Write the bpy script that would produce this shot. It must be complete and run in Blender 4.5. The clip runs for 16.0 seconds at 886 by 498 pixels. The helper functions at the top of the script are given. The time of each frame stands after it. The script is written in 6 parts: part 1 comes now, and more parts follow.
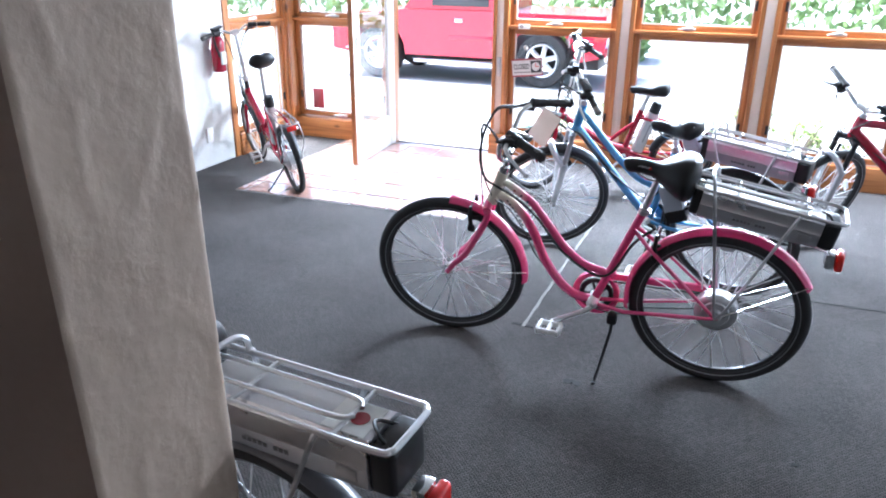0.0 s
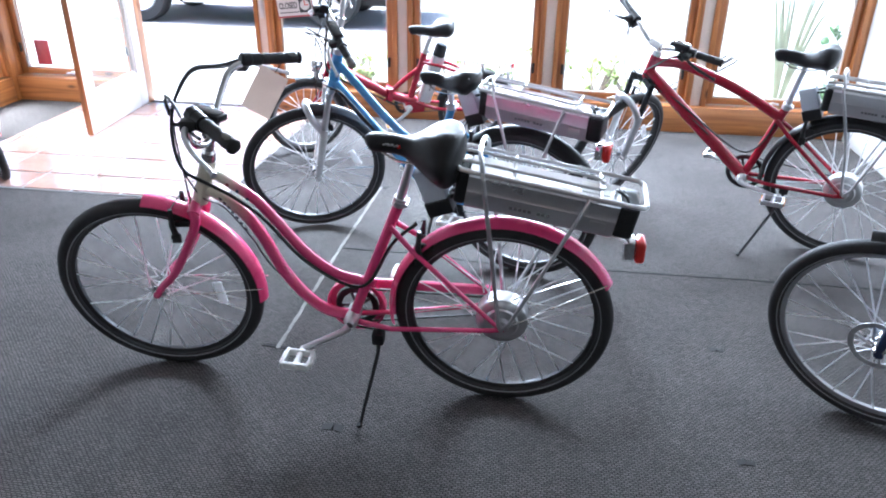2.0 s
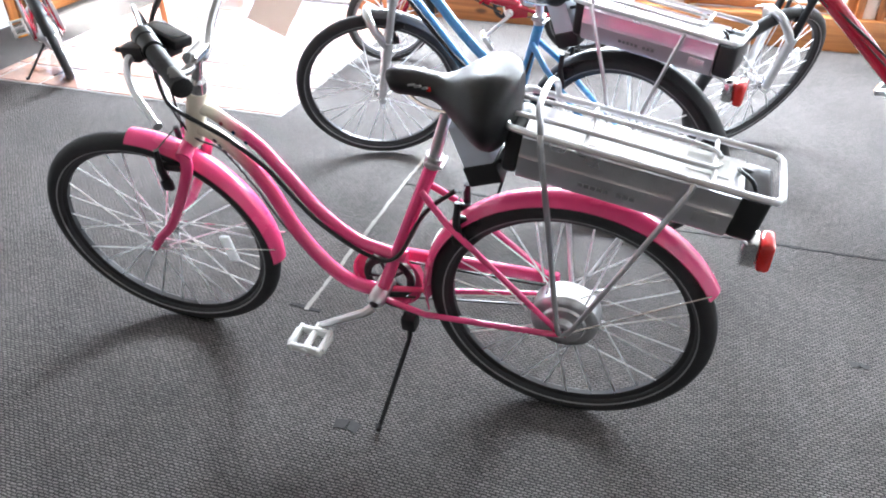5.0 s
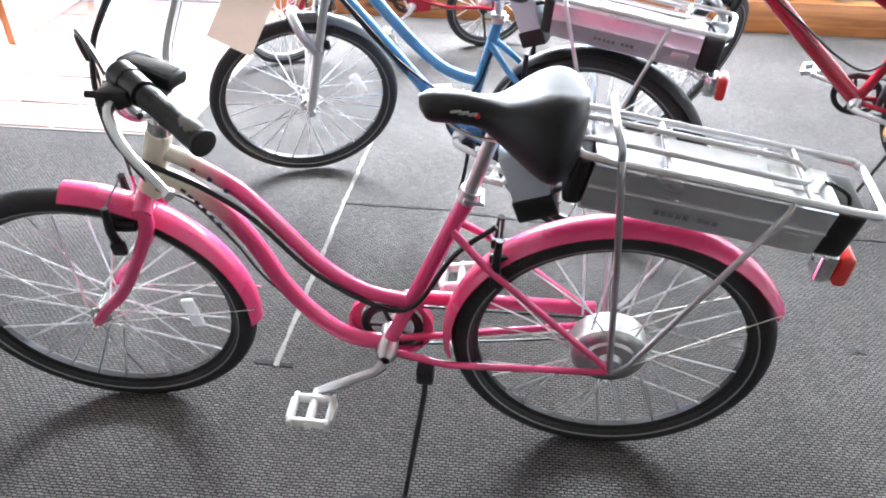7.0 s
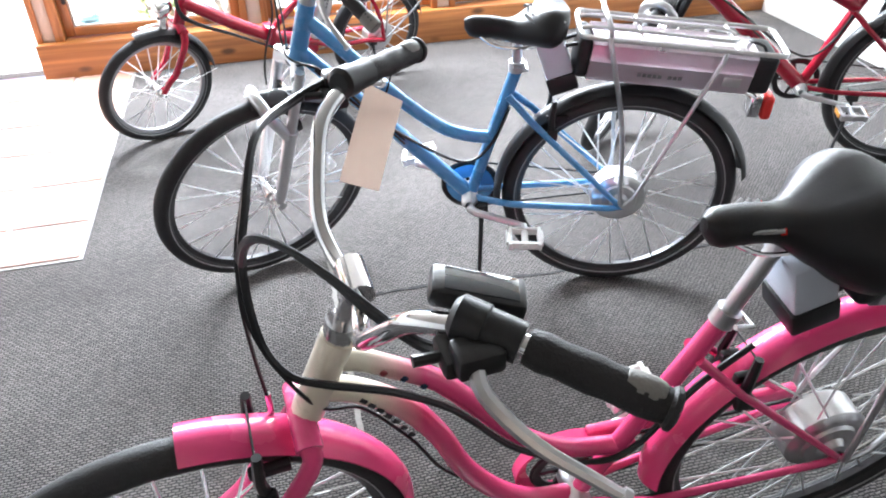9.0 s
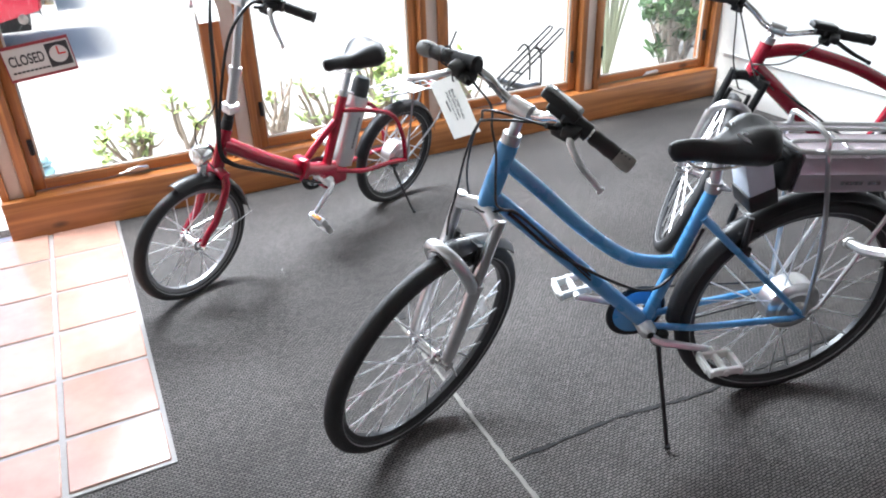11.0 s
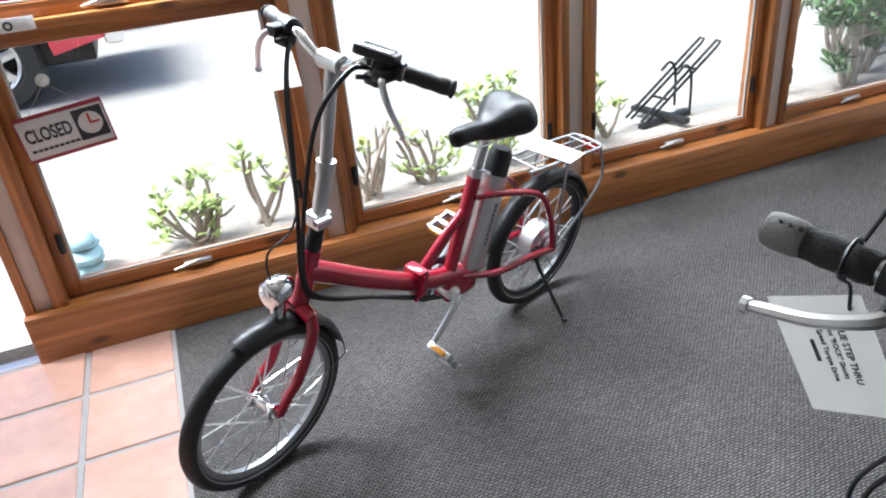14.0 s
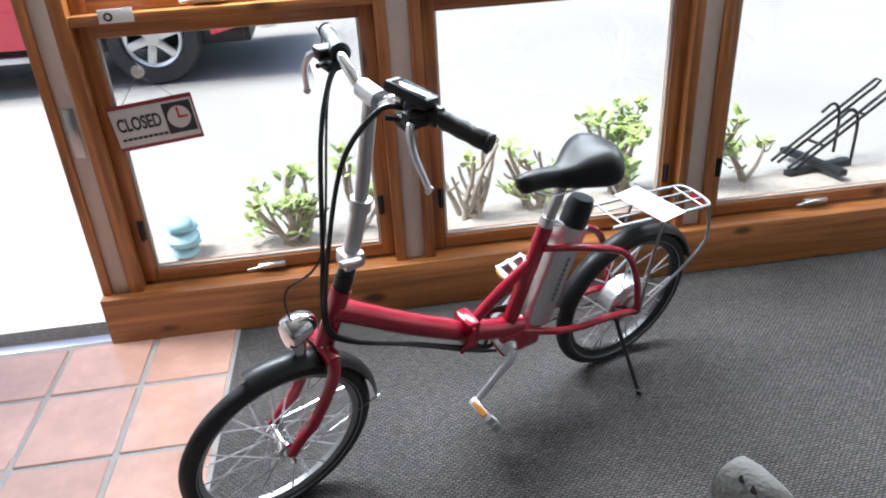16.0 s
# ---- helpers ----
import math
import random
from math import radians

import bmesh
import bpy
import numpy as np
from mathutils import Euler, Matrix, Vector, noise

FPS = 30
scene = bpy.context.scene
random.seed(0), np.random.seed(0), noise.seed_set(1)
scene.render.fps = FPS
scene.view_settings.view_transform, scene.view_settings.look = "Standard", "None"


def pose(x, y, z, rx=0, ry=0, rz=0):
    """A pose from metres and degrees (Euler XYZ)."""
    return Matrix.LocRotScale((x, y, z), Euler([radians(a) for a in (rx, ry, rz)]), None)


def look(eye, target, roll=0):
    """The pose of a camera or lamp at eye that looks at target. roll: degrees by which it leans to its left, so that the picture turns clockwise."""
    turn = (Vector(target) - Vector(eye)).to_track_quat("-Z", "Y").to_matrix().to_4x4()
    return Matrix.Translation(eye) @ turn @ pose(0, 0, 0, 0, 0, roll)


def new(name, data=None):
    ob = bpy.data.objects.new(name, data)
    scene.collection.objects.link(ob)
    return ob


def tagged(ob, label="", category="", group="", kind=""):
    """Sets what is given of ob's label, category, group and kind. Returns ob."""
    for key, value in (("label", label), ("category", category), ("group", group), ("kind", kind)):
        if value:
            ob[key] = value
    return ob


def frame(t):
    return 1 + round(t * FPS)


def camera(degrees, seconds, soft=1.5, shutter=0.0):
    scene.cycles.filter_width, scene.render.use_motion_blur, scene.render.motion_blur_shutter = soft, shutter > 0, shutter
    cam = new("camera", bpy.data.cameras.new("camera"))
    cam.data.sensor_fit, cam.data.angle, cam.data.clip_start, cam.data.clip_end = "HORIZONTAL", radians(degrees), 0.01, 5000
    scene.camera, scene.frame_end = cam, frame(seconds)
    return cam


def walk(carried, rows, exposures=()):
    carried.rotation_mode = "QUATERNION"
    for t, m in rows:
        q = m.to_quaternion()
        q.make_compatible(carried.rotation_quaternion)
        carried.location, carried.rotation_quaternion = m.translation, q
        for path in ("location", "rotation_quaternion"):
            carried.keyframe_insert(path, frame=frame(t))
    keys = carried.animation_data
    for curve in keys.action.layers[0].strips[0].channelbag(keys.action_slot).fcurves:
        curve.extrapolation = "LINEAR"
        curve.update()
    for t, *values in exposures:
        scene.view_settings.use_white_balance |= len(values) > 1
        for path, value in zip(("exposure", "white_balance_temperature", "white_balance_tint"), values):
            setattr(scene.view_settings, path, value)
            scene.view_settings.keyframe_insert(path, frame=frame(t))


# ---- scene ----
cam = camera(62.3, 16.0, soft=2.0)
PATH = [
    (0, (0.516, 0.269, 1.641), (-0.163, 2.0, 0.904), 0.4),
    (0.5, (0.507, 0.49, 1.596), (0.022, 2.269, 0.822), -0.5),
    (1, (0.465, 0.711, 1.58), (0.243, 2.527, 0.772), -0.3),
    (1.5, (0.502, 0.907, 1.561), (0.391, 2.721, 0.726), 0.3),
    (2, (0.634, 1.126, 1.552), (0.406, 2.908, 0.672), 0.8),
    (2.5, (0.67, 1.3, 1.524), (0.389, 3.046, 0.589), -1.1),
    (3, (0.627, 1.483, 1.51), (0.42, 3.204, 0.513), -1.2),
    (3.5, (0.621, 1.584, 1.484), (0.414, 3.272, 0.432), 0.6),
    (4, (0.714, 1.673, 1.476), (0.224, 3.272, 0.38), 0.8),
    (4.2, (0.756, 1.708, 1.471), (0.189, 3.267, 0.353), 1.0),
    (6.3, (0.466, 1.741, 1.457), (0.237, 3.376, 0.327), -1.7),
    (6.5, (0.411, 1.776, 1.44), (0.272, 3.419, 0.308), 0.6),
    (7, (0.299, 1.904, 1.428), (0.171, 3.54, 0.285), 1.2),
    (7.5, (0.152, 1.979, 1.386), (0.088, 3.612, 0.232), 0.0),
    (8, (-0.095, 2.021, 1.415), (0.029, 3.632, 0.236), -2.4),
    (8.5, (-0.248, 2.166, 1.429), (0.012, 3.742, 0.224), -1.6),
    (9, (-0.362, 2.366, 1.449), (0.035, 3.96, 0.307), -0.9),
    (9.5, (-0.552, 2.479, 1.467), (0.057, 4.059, 0.402), -1.3),
    (10, (-0.798, 2.583, 1.475), (-0.009, 4.123, 0.472), -1.3),
    (10.2, (-0.874, 2.632, 1.485), (-0.067, 4.186, 0.519), 0.4),
    (12.3, (-1.161, 3.49, 1.47), (-0.416, 5.083, 0.517), -6.1),
    (12.5, (-1.118, 3.558, 1.464), (-0.371, 5.148, 0.506), -4.2),
    (13, (-1.023, 3.693, 1.461), (-0.416, 5.343, 0.508), -2.8),
    (13.5, (-0.942, 3.835, 1.449), (-0.373, 5.499, 0.496), -3.4),
    (14, (-0.855, 3.969, 1.449), (-0.258, 5.625, 0.501), -5.5),
    (14.5, (-0.702, 4.062, 1.447), (-0.128, 5.727, 0.5), -2.9),
    (15, (-0.592, 4.11, 1.457), (-0.212, 5.828, 0.506), -2.6),
    (15.5, (-0.571, 4.123, 1.464), (-0.295, 5.862, 0.515), -2.9),
    (16, (-0.567, 4.124, 1.465), (-0.346, 5.879, 0.532), -3.4),
]
walk(cam, [(t, look(eye, target, roll)) for t, eye, target, roll in PATH],
     exposures=[(0, 2.5, 5350, 10), (1, 2.36, 5370, 10), (2, 2.38, 5400, 10), (3.2, 2.7, 5800, 10), (4.2, 2.88, 5950, 10), (7, 2.95, 6050, 10), (8.5, 2.88, 6050, 10), (9.2, 2.58, 6100, 10), (10.2, 2.22, 6100, 10),
                (12.3, 1.05, 6000, 8), (14, 1.05, 6000, 8), (15, 1.0, 6000, 8), (16, 0.84, 6000, 8)])

# ---- sky, sun and daylight ----
world = bpy.data.worlds.new("sky")
scene.world = world
world.use_nodes = True
wn = world.node_tree.nodes
sky = wn.new("ShaderNodeTexSky")
sky.sky_type = "NISHITA"
sky.sun_disc = False
sky.sun_elevation = radians(58)
sky.sun_rotation = radians(-85)
sky.air_density = 1.0
sky.dust_density = 4.0
wn["Background"].inputs["Strength"].default_value = 0.15
world.node_tree.links.new(sky.outputs[0], wn["Background"].inputs["Color"])
sun = new("sun", bpy.data.lights.new("sun", "SUN"))
sun.data.energy, sun.data.angle, sun.data.color = 4.2, radians(24), (1.0, 0.96, 0.9)
sun.matrix_basis = look((-6, 8.2, 10), (0, 7, 0))

# daylight standing in the upper row of window openings
for wx, day in ((-0.89, 38), (0.16, 30), (1.215, 22), (2.28, 10)):
    lamp = new("window_daylight", bpy.data.lights.new("window_daylight", "AREA"))
    lamp.data.shape, lamp.data.size, lamp.data.size_y = "RECTANGLE", 0.76, 0.6
    lamp.data.energy, lamp.data.color = day, (0.93, 0.97, 1.0)
    lamp.matrix_basis = look((wx, 6.53, 1.95), (wx, 3.6, 0.2))

# ---- materials ----
def material(name, colour, rough=0.5, metal=0.0, grain=0.0, grain_scale=60.0, stain=0.0, stain_scale=3.0, bump=0.0, bump_scale=200.0,
             coat=0.0, piece=0.0, spec=0.5):
    m = bpy.data.materials.new(name)
    m.use_nodes = True
    nt = m.node_tree
    b = nt.nodes["Principled BSDF"]
    b.inputs["Base Color"].default_value = (*colour, 1)
    b.inputs["Roughness"].default_value = rough
    b.inputs["Metallic"].default_value = metal
    b.inputs["Coat Weight"].default_value = coat
    b.inputs["Coat Roughness"].default_value = 0.08
    b.inputs["Specular IOR Level"].default_value = spec
    co = nt.nodes.new("ShaderNodeTexCoord")
    last = None
    def mixin(fac_socket, low, high, last):
        mr = nt.nodes.new("ShaderNodeMapRange")
        mr.inputs["To Min"].default_value, mr.inputs["To Max"].default_value = low, high
        nt.links.new(fac_socket, mr.inputs["Value"])
        mx = nt.nodes.new("ShaderNodeMix")
        mx.data_type, mx.blend_type = "RGBA", "MULTIPLY"
        mx.inputs["Factor"].default_value = 1.0
        if last is None:
            mx.inputs[6].default_value = (*colour, 1)
        else:
            nt.links.new(last, mx.inputs[6])
        nt.links.new(mr.outputs[0], mx.inputs[7])
        return mx.outputs[2]
    def noise_tex(scale, detail=4.0):
        n = nt.nodes.new("ShaderNodeTexNoise")
        n.inputs["Scale"].default_value, n.inputs["Detail"].default_value = scale, detail
        nt.links.new(co.outputs["Object"], n.inputs["Vector"])
        return n.outputs[0]
    if grain:
        last = mixin(noise_tex(grain_scale), 1 - grain, 1 + grain, last)
    if stain:
        n = noise_tex(stain_scale, 6.0)
        last = mixin(n, 1 - stain, 1 + stain, last)
        mr = nt.nodes.new("ShaderNodeMapRange")
        mr.inputs["To Min"].default_value, mr.inputs["To Max"].default_value = max(0, rough - 0.12), min(1, rough + 0.12)
        nt.links.new(n, mr.inputs["Value"])
        nt.links.new(mr.outputs[0], b.inputs["Roughness"])
    if piece:
        info = nt.nodes.new("ShaderNodeObjectInfo")
        last = mixin(info.outputs["Random"], 1 - piece, 1 + piece, last)
    if last is not None:
        nt.links.new(last, b.inputs["Base Color"])
    if bump:
        bp = nt.nodes.new("ShaderNodeBump")
        bp.inputs["Strength"].default_value, bp.inputs["Distance"].default_value = bump, 0.004
        nt.links.new(noise_tex(bump_scale), bp.inputs["Height"])
        nt.links.new(bp.outputs[0], b.inputs["Normal"])
    return m


def wood_material(name, colour, axis):
    """Varnished pine, grain along one axis, with knots."""
    m = material(name, colour, rough=0.38, coat=0.25)
    nt = m.node_tree
    b = nt.nodes["Principled BSDF"]
    co = nt.nodes.new("ShaderNodeTexCoord")
    mp = nt.nodes.new("ShaderNodeMapping")
    mp.inputs["Scale"].default_value = tuple(1.2 if k == axis else 28.0 for k in range(3))
    nt.links.new(co.outputs["Object"], mp.inputs["Vector"])
    n = nt.nodes.new("ShaderNodeTexNoise")
    n.inputs["Scale"].default_value, n.inputs["Detail"].default_value, n.inputs["Distortion"].default_value = 1.0, 8.0, 1.2
    nt.links.new(mp.outputs[0], n.inputs["Vector"])
    ramp = nt.nodes.new("ShaderNodeValToRGB")
    ramp.color_ramp.elements[0].position, ramp.color_ramp.elements[1].position = 0.3, 0.72
    ramp.color_ramp.elements[0].color = (colour[0] * 0.55, colour[1] * 0.48, colour[2] * 0.4, 1)
    ramp.color_ramp.elements[1].color = (colour[0] * 1.25, colour[1] * 1.25, colour[2] * 1.2, 1)
    nt.links.new(n.outputs[0], ramp.inputs[0])
    kn = nt.nodes.new("ShaderNodeTexVoronoi")
    kn.inputs["Scale"].default_value = 1.0
    mp2 = nt.nodes.new("ShaderNodeMapping")
    mp2.inputs["Scale"].default_value = tuple(3.1 if k == axis else 7.0 for k in range(3))
    nt.links.new(co.outputs["Object"], mp2.inputs["Vector"])
    nt.links.new(mp2.outputs[0], kn.inputs["Vector"])
    kr = nt.nodes.new("ShaderNodeMapRange")
    kr.inputs["From Min"].default_value, kr.inputs["From Max"].default_value = 0.07, 0.16
    kr.inputs["To Min"].default_value, kr.inputs["To Max"].default_value = 0.25, 1.0
    nt.links.new(kn.outputs["Distance"], kr.inputs["Value"])
    mx = nt.nodes.new("ShaderNodeMix")
    mx.data_type, mx.blend_type = "RGBA", "MULTIPLY"
    mx.inputs["Factor"].default_value = 1.0
    nt.links.new(ramp.outputs[0], mx.inputs[6])
    nt.links.new(kr.outputs[0], mx.inputs[7])
    nt.links.new(mx.outputs[2], b.inputs["Base Color"])
    bp = nt.nodes.new("ShaderNodeBump")
    bp.inputs["Strength"].default_value, bp.inputs["Distance"].default_value = 0.15, 0.002
    nt.links.new(n.outputs[0], bp.inputs["Height"])
    nt.links.new(bp.outputs[0], b.inputs["Normal"])
    return m


def carpet_material():
    """Grey flat-woven carpet: short rows of loops, set off from row to row."""
    m = material("carpet_grey", (0.1, 0.1, 0.105), rough=0.95, spec=0.15)
    nt = m.node_tree
    b = nt.nodes["Principled BSDF"]
    co = nt.nodes.new("ShaderNodeTexCoord")
    br = nt.nodes.new("ShaderNodeTexBrick")
    br.inputs["Scale"].default_value = 1.0
    br.inputs["Brick Width"].default_value, br.inputs["Row Height"].default_value = 0.016, 0.008
    br.inputs["Mortar Size"].default_value, br.inputs["Mortar Smooth"].default_value = 0.0027, 1.0
    br.inputs["Color1"].default_value = (0.113, 0.104, 0.1, 1)
    br.inputs["Color2"].default_value = (0.165, 0.151, 0.144, 1)
    br.inputs["Mortar"].default_value = (0.012, 0.012, 0.013, 1)
    wob = nt.nodes.new("ShaderNodeTexNoise")
    wob.inputs["Scale"].default_value, wob.inputs["Detail"].default_value = 45.0, 3.0
    nt.links.new(co.outputs["Object"], wob.inputs["Vector"])
    shift = nt.nodes.new("ShaderNodeVectorMath")
    shift.operation = "MULTIPLY_ADD"
    shift.inputs[1].default_value = (0.012, 0.012, 0.0)
    nt.links.new(wob.outputs["Color"], shift.inputs[0])
    nt.links.new(co.outputs["Object"], shift.inputs[2])
    nt.links.new(shift.outputs[0], br.inputs["Vector"])
    n = nt.nodes.new("ShaderNodeTexNoise")
    n.inputs["Scale"].default_value, n.inputs["Detail"].default_value = 1.6, 7.0
    nt.links.new(co.outputs["Object"], n.inputs["Vector"])
    mr = nt.nodes.new("ShaderNodeMapRange")
    mr.inputs["From Min"].default_value, mr.inputs["From Max"].default_value = 0.3, 0.7
    mr.inputs["To Min"].default_value, mr.inputs["To Max"].default_value = 0.78, 1.15
    nt.links.new(n.outputs[0], mr.inputs["Value"])
    n2 = nt.nodes.new("ShaderNodeTexNoise")
    n2.inputs["Scale"].default_value, n2.inputs["Detail"].default_value = 140.0, 3.0
    nt.links.new(co.outputs["Object"], n2.inputs["Vector"])
    mr2 = nt.nodes.new("ShaderNodeMapRange")
    mr2.inputs["To Min"].default_value, mr2.inputs["To Max"].default_value = 0.75, 1.22
    nt.links.new(n2.outputs[0], mr2.inputs["Value"])
    last = br.outputs["Color"]
    for f in (mr.outputs[0], mr2.outputs[0]):
        mx = nt.nodes.new("ShaderNodeMix")
        mx.data_type, mx.blend_type = "RGBA", "MULTIPLY"
        mx.inputs["Factor"].default_value = 1.0
        nt.links.new(last, mx.inputs[6])
        nt.links.new(f, mx.inputs[7])
        last = mx.outputs[2]
    nt.links.new(last, b.inputs["Base Color"])
    bp = nt.nodes.new("ShaderNodeBump")
    bp.inputs["Strength"].default_value, bp.inputs["Distance"].default_value = 0.7, 0.003
    bp.invert = True
    nt.links.new(br.outputs["Fac"], bp.inputs["Height"])
    nt.links.new(bp.outputs[0], b.inputs["Normal"])
    return m


def two_tone(name, low, high, z0, z1, axis=0):
    """Paint that fades from one colour to another along the frame."""
    m = material(name, low, rough=0.22, coat=0.6)
    nt = m.node_tree
    co = nt.nodes.new("ShaderNodeTexCoord")
    sp = nt.nodes.new("ShaderNodeSeparateXYZ")
    nt.links.new(co.outputs["Object"], sp.inputs[0])
    mr = nt.nodes.new("ShaderNodeMapRange")
    mr.inputs["From Min"].default_value, mr.inputs["From Max"].default_value = z0, z1
    nt.links.new(sp.outputs[axis], mr.inputs["Value"])
    mx = nt.nodes.new("ShaderNodeMix")
    mx.data_type = "RGBA"
    mx.inputs[6].default_value, mx.inputs[7].default_value = (*low, 1), (*high, 1)
    nt.links.new(mr.outputs[0], mx.inputs["Factor"])
    nt.links.new(mx.outputs[2], nt.nodes["Principled BSDF"].inputs["Base Color"])
    return m


PINK = material("pink_paint", (0.76, 0.06, 0.21), 0.25, coat=0.6, stain=0.06, stain_scale=8)
PINK_CREAM = two_tone("pink_to_cream_paint", (0.76, 0.06, 0.21), (0.8, 0.74, 0.6), 0.78, 0.86)
CREAM = material("cream_paint", (0.8, 0.74, 0.6), 0.3, coat=0.5, stain=0.05)
BLUE = material("sky_blue_paint", (0.075, 0.28, 0.56), 0.28, coat=0.5, stain=0.06, stain_scale=8)
NAVY = material("dark_blue_paint", (0.015, 0.03, 0.085), 0.25, coat=0.6, stain=0.06)
RED = material("red_paint", (0.31, 0.003, 0.02), 0.2, coat=0.45, stain=0.06, stain_scale=8)
GREY_PAINT = material("grey_paint", (0.12, 0.12, 0.13), 0.3, coat=0.4, stain=0.06)
CHROME = material("chrome", (0.75, 0.75, 0.76), 0.12, 1.0, stain=0.05, stain_scale=20)
ALU = material("brushed_aluminium", (0.62, 0.62, 0.63), 0.34, 1.0, grain=0.05, grain_scale=120, stain=0.06, stain_scale=9)
SILVER = material("silver_case", (0.6, 0.6, 0.62), 0.3, 0.85, grain=0.03, grain_scale=150, stain=0.05)
LILAC = material("silver_case_pinkish", (0.62, 0.54, 0.6), 0.3, 0.8, grain=0.03, grain_scale=150, stain=0.05)
RUBBER = material("tyre_rubber", (0.018, 0.018, 0.019), 0.7, grain=0.25, grain_scale=90, stain=0.15, stain_scale=12, bump=0.3, bump_scale=260)
REFLEX = material("tyre_stripe", (0.28, 0.28, 0.28), 0.5, stain=0.1)
BLACK = material("black_plastic", (0.013, 0.013, 0.014), 0.42, spec=0.35, grain=0.1, stain=0.15, stain_scale=14)
DARK_RIM = material("dark_rim", (0.045, 0.045, 0.047), 0.35, 0.6, stain=0.1)
BROWN = material("brown_pillar_face", (0.26, 0.185, 0.145), 0.8, grain=0.06, stain=0.1, bump=0.3, bump_scale=20)
FAR_LEAF = material("far_leaf", (0.17, 0.26, 0.08), 0.6, grain=0.2, grain_scale=3, stain=0.35, stain_scale=0.8)
GRIP = material("grip_rubber", (0.017, 0.016, 0.016), 0.62, spec=0.35, grain=0.15, bump=0.4, bump_scale=320)
GRIP_GREY = material("grip_grey_rubber", (0.17, 0.165, 0.15), 0.6, grain=0.12, bump=0.3, bump_scale=320)
VINYL = material("saddle_vinyl", (0.011, 0.011, 0.012), 0.4, spec=0.32, stain=0.1, bump=0.12, bump_scale=500)
VINYL_GREY = material("saddle_silver_vinyl", (0.3, 0.3, 0.31), 0.35, stain=0.1, bump=0.12, bump_scale=500)
WHITE_PLASTIC = material("white_plastic", (0.75, 0.75, 0.73), 0.35, stain=0.05)
PAPER = material("paper", (0.8, 0.79, 0.77), 0.85, grain=0.03, stain=0.04)
BUFF_CARD = material("buff_card", (0.5, 0.43, 0.38), 0.85, grain=0.03, stain=0.05)
INK = material("ink", (0.03, 0.03, 0.035), 0.7, stain=0.1)
RED_LENS = material("red_lens", (0.62, 0.02, 0.015), 0.15, coat=0.6, grain=0.15, grain_scale=200)
AMBER = material("amber_reflector", (0.6, 0.25, 0.03), 0.2, coat=0.4, grain=0.15, grain_scale=200)
STEEL_SPOKE = material("spoke_steel", (0.85, 0.85, 0.86), 0.38, 0.85, piece=0.12)
WOOD_X = wood_material("pine_along_x", (0.41, 0.16, 0.047), 0)
WOOD_Z = wood_material("pine_upright", (0.41, 0.16, 0.047), 2)
WOOD_Y = wood_material("pine_along_y", (0.41, 0.16, 0.047), 1)
# white-painted trim; on the door it puts sunlight into the colour
WHITE_WOOD = material("white_wood_painted_and_sunlit", (0.62, 0.6, 0.57), 0.5, grain=0.04, stain=0.07, stain_scale=5, bump=0.1, bump_scale=60)
PLASTER = material("white_plaster", (0.68, 0.68, 0.66), 0.85, grain=0.04, grain_scale=40, stain=0.06, stain_scale=1.5, bump=0.25, bump_scale=30)
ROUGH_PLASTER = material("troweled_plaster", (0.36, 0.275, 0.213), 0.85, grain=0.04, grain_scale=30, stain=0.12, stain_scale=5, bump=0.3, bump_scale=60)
RIM_GREY = material("dull_rim_alloy", (0.34, 0.34, 0.35), 0.45, 0.8, grain=0.05, stain=0.1)
GREY_INK = material("grey_print", (0.16, 0.16, 0.17), 0.6, stain=0.1)
DARK_GUARD = material("dark_grey_plastic", (0.06, 0.06, 0.064), 0.28, stain=0.08, stain_scale=12)
CLEAR_PLASTIC = material("clear_reflector", (0.95, 0.95, 0.95), 0.35, grain=0.05, grain_scale=300)
CLEAR_PLASTIC.node_tree.nodes["Principled BSDF"].inputs["Transmission Weight"].default_value = 0.6
PALE_BOX = material("pale_blue_coated_metal", (0.52, 0.56, 0.64), 0.4, stain=0.06, stain_scale=10, grain=0.04)
CEILING = material("ceiling_paint", (0.36, 0.34, 0.31), 0.9, grain=0.03, stain=0.05)
MULLION = material("beige_mullion_paint", (0.62, 0.52, 0.45), 0.6, grain=0.05, grain_scale=40, stain=0.08, stain_scale=4, bump=0.1, bump_scale=60)
TILE = material("terracotta_tile", (0.44, 0.265, 0.21), 0.22, coat=0.5, grain=0.12, grain_scale=30, stain=0.32, stain_scale=6, bump=0.12, bump_scale=25, piece=0.16)
GROUT = material("grout", (0.27, 0.255, 0.25), 0.9, grain=0.12, stain=0.12)
CARPET = carpet_material()
SEAM = material("carpet_seam_tape", (0.18, 0.168, 0.153), 0.8, grain=0.3, grain_scale=60, stain=0.3, stain_scale=8)
SPOT = material("carpet_spot", (0.04, 0.039, 0.039), 0.95, grain=0.35, grain_scale=90, stain=0.2)
UNSEEN_WALL_BROWN = material("unseen_wall_brown", (0.28, 0.22, 0.18), 0.85, grain=0.05, stain=0.1, bump=0.2, bump_scale=30)
DARK_SEAM = material("carpet_gap", (0.02, 0.02, 0.02), 0.95, grain=0.4, grain_scale=40)
ASPHALT = material("pale_asphalt", (0.325, 0.32, 0.308), 0.9, grain=0.34, grain_scale=55, stain=0.2, stain_scale=0.7, bump=0.5, bump_scale=90)
CONCRETE = material("concrete_sill", (0.55, 0.54, 0.52), 0.85, grain=0.1, stain=0.1, bump=0.2, bump_scale=80)
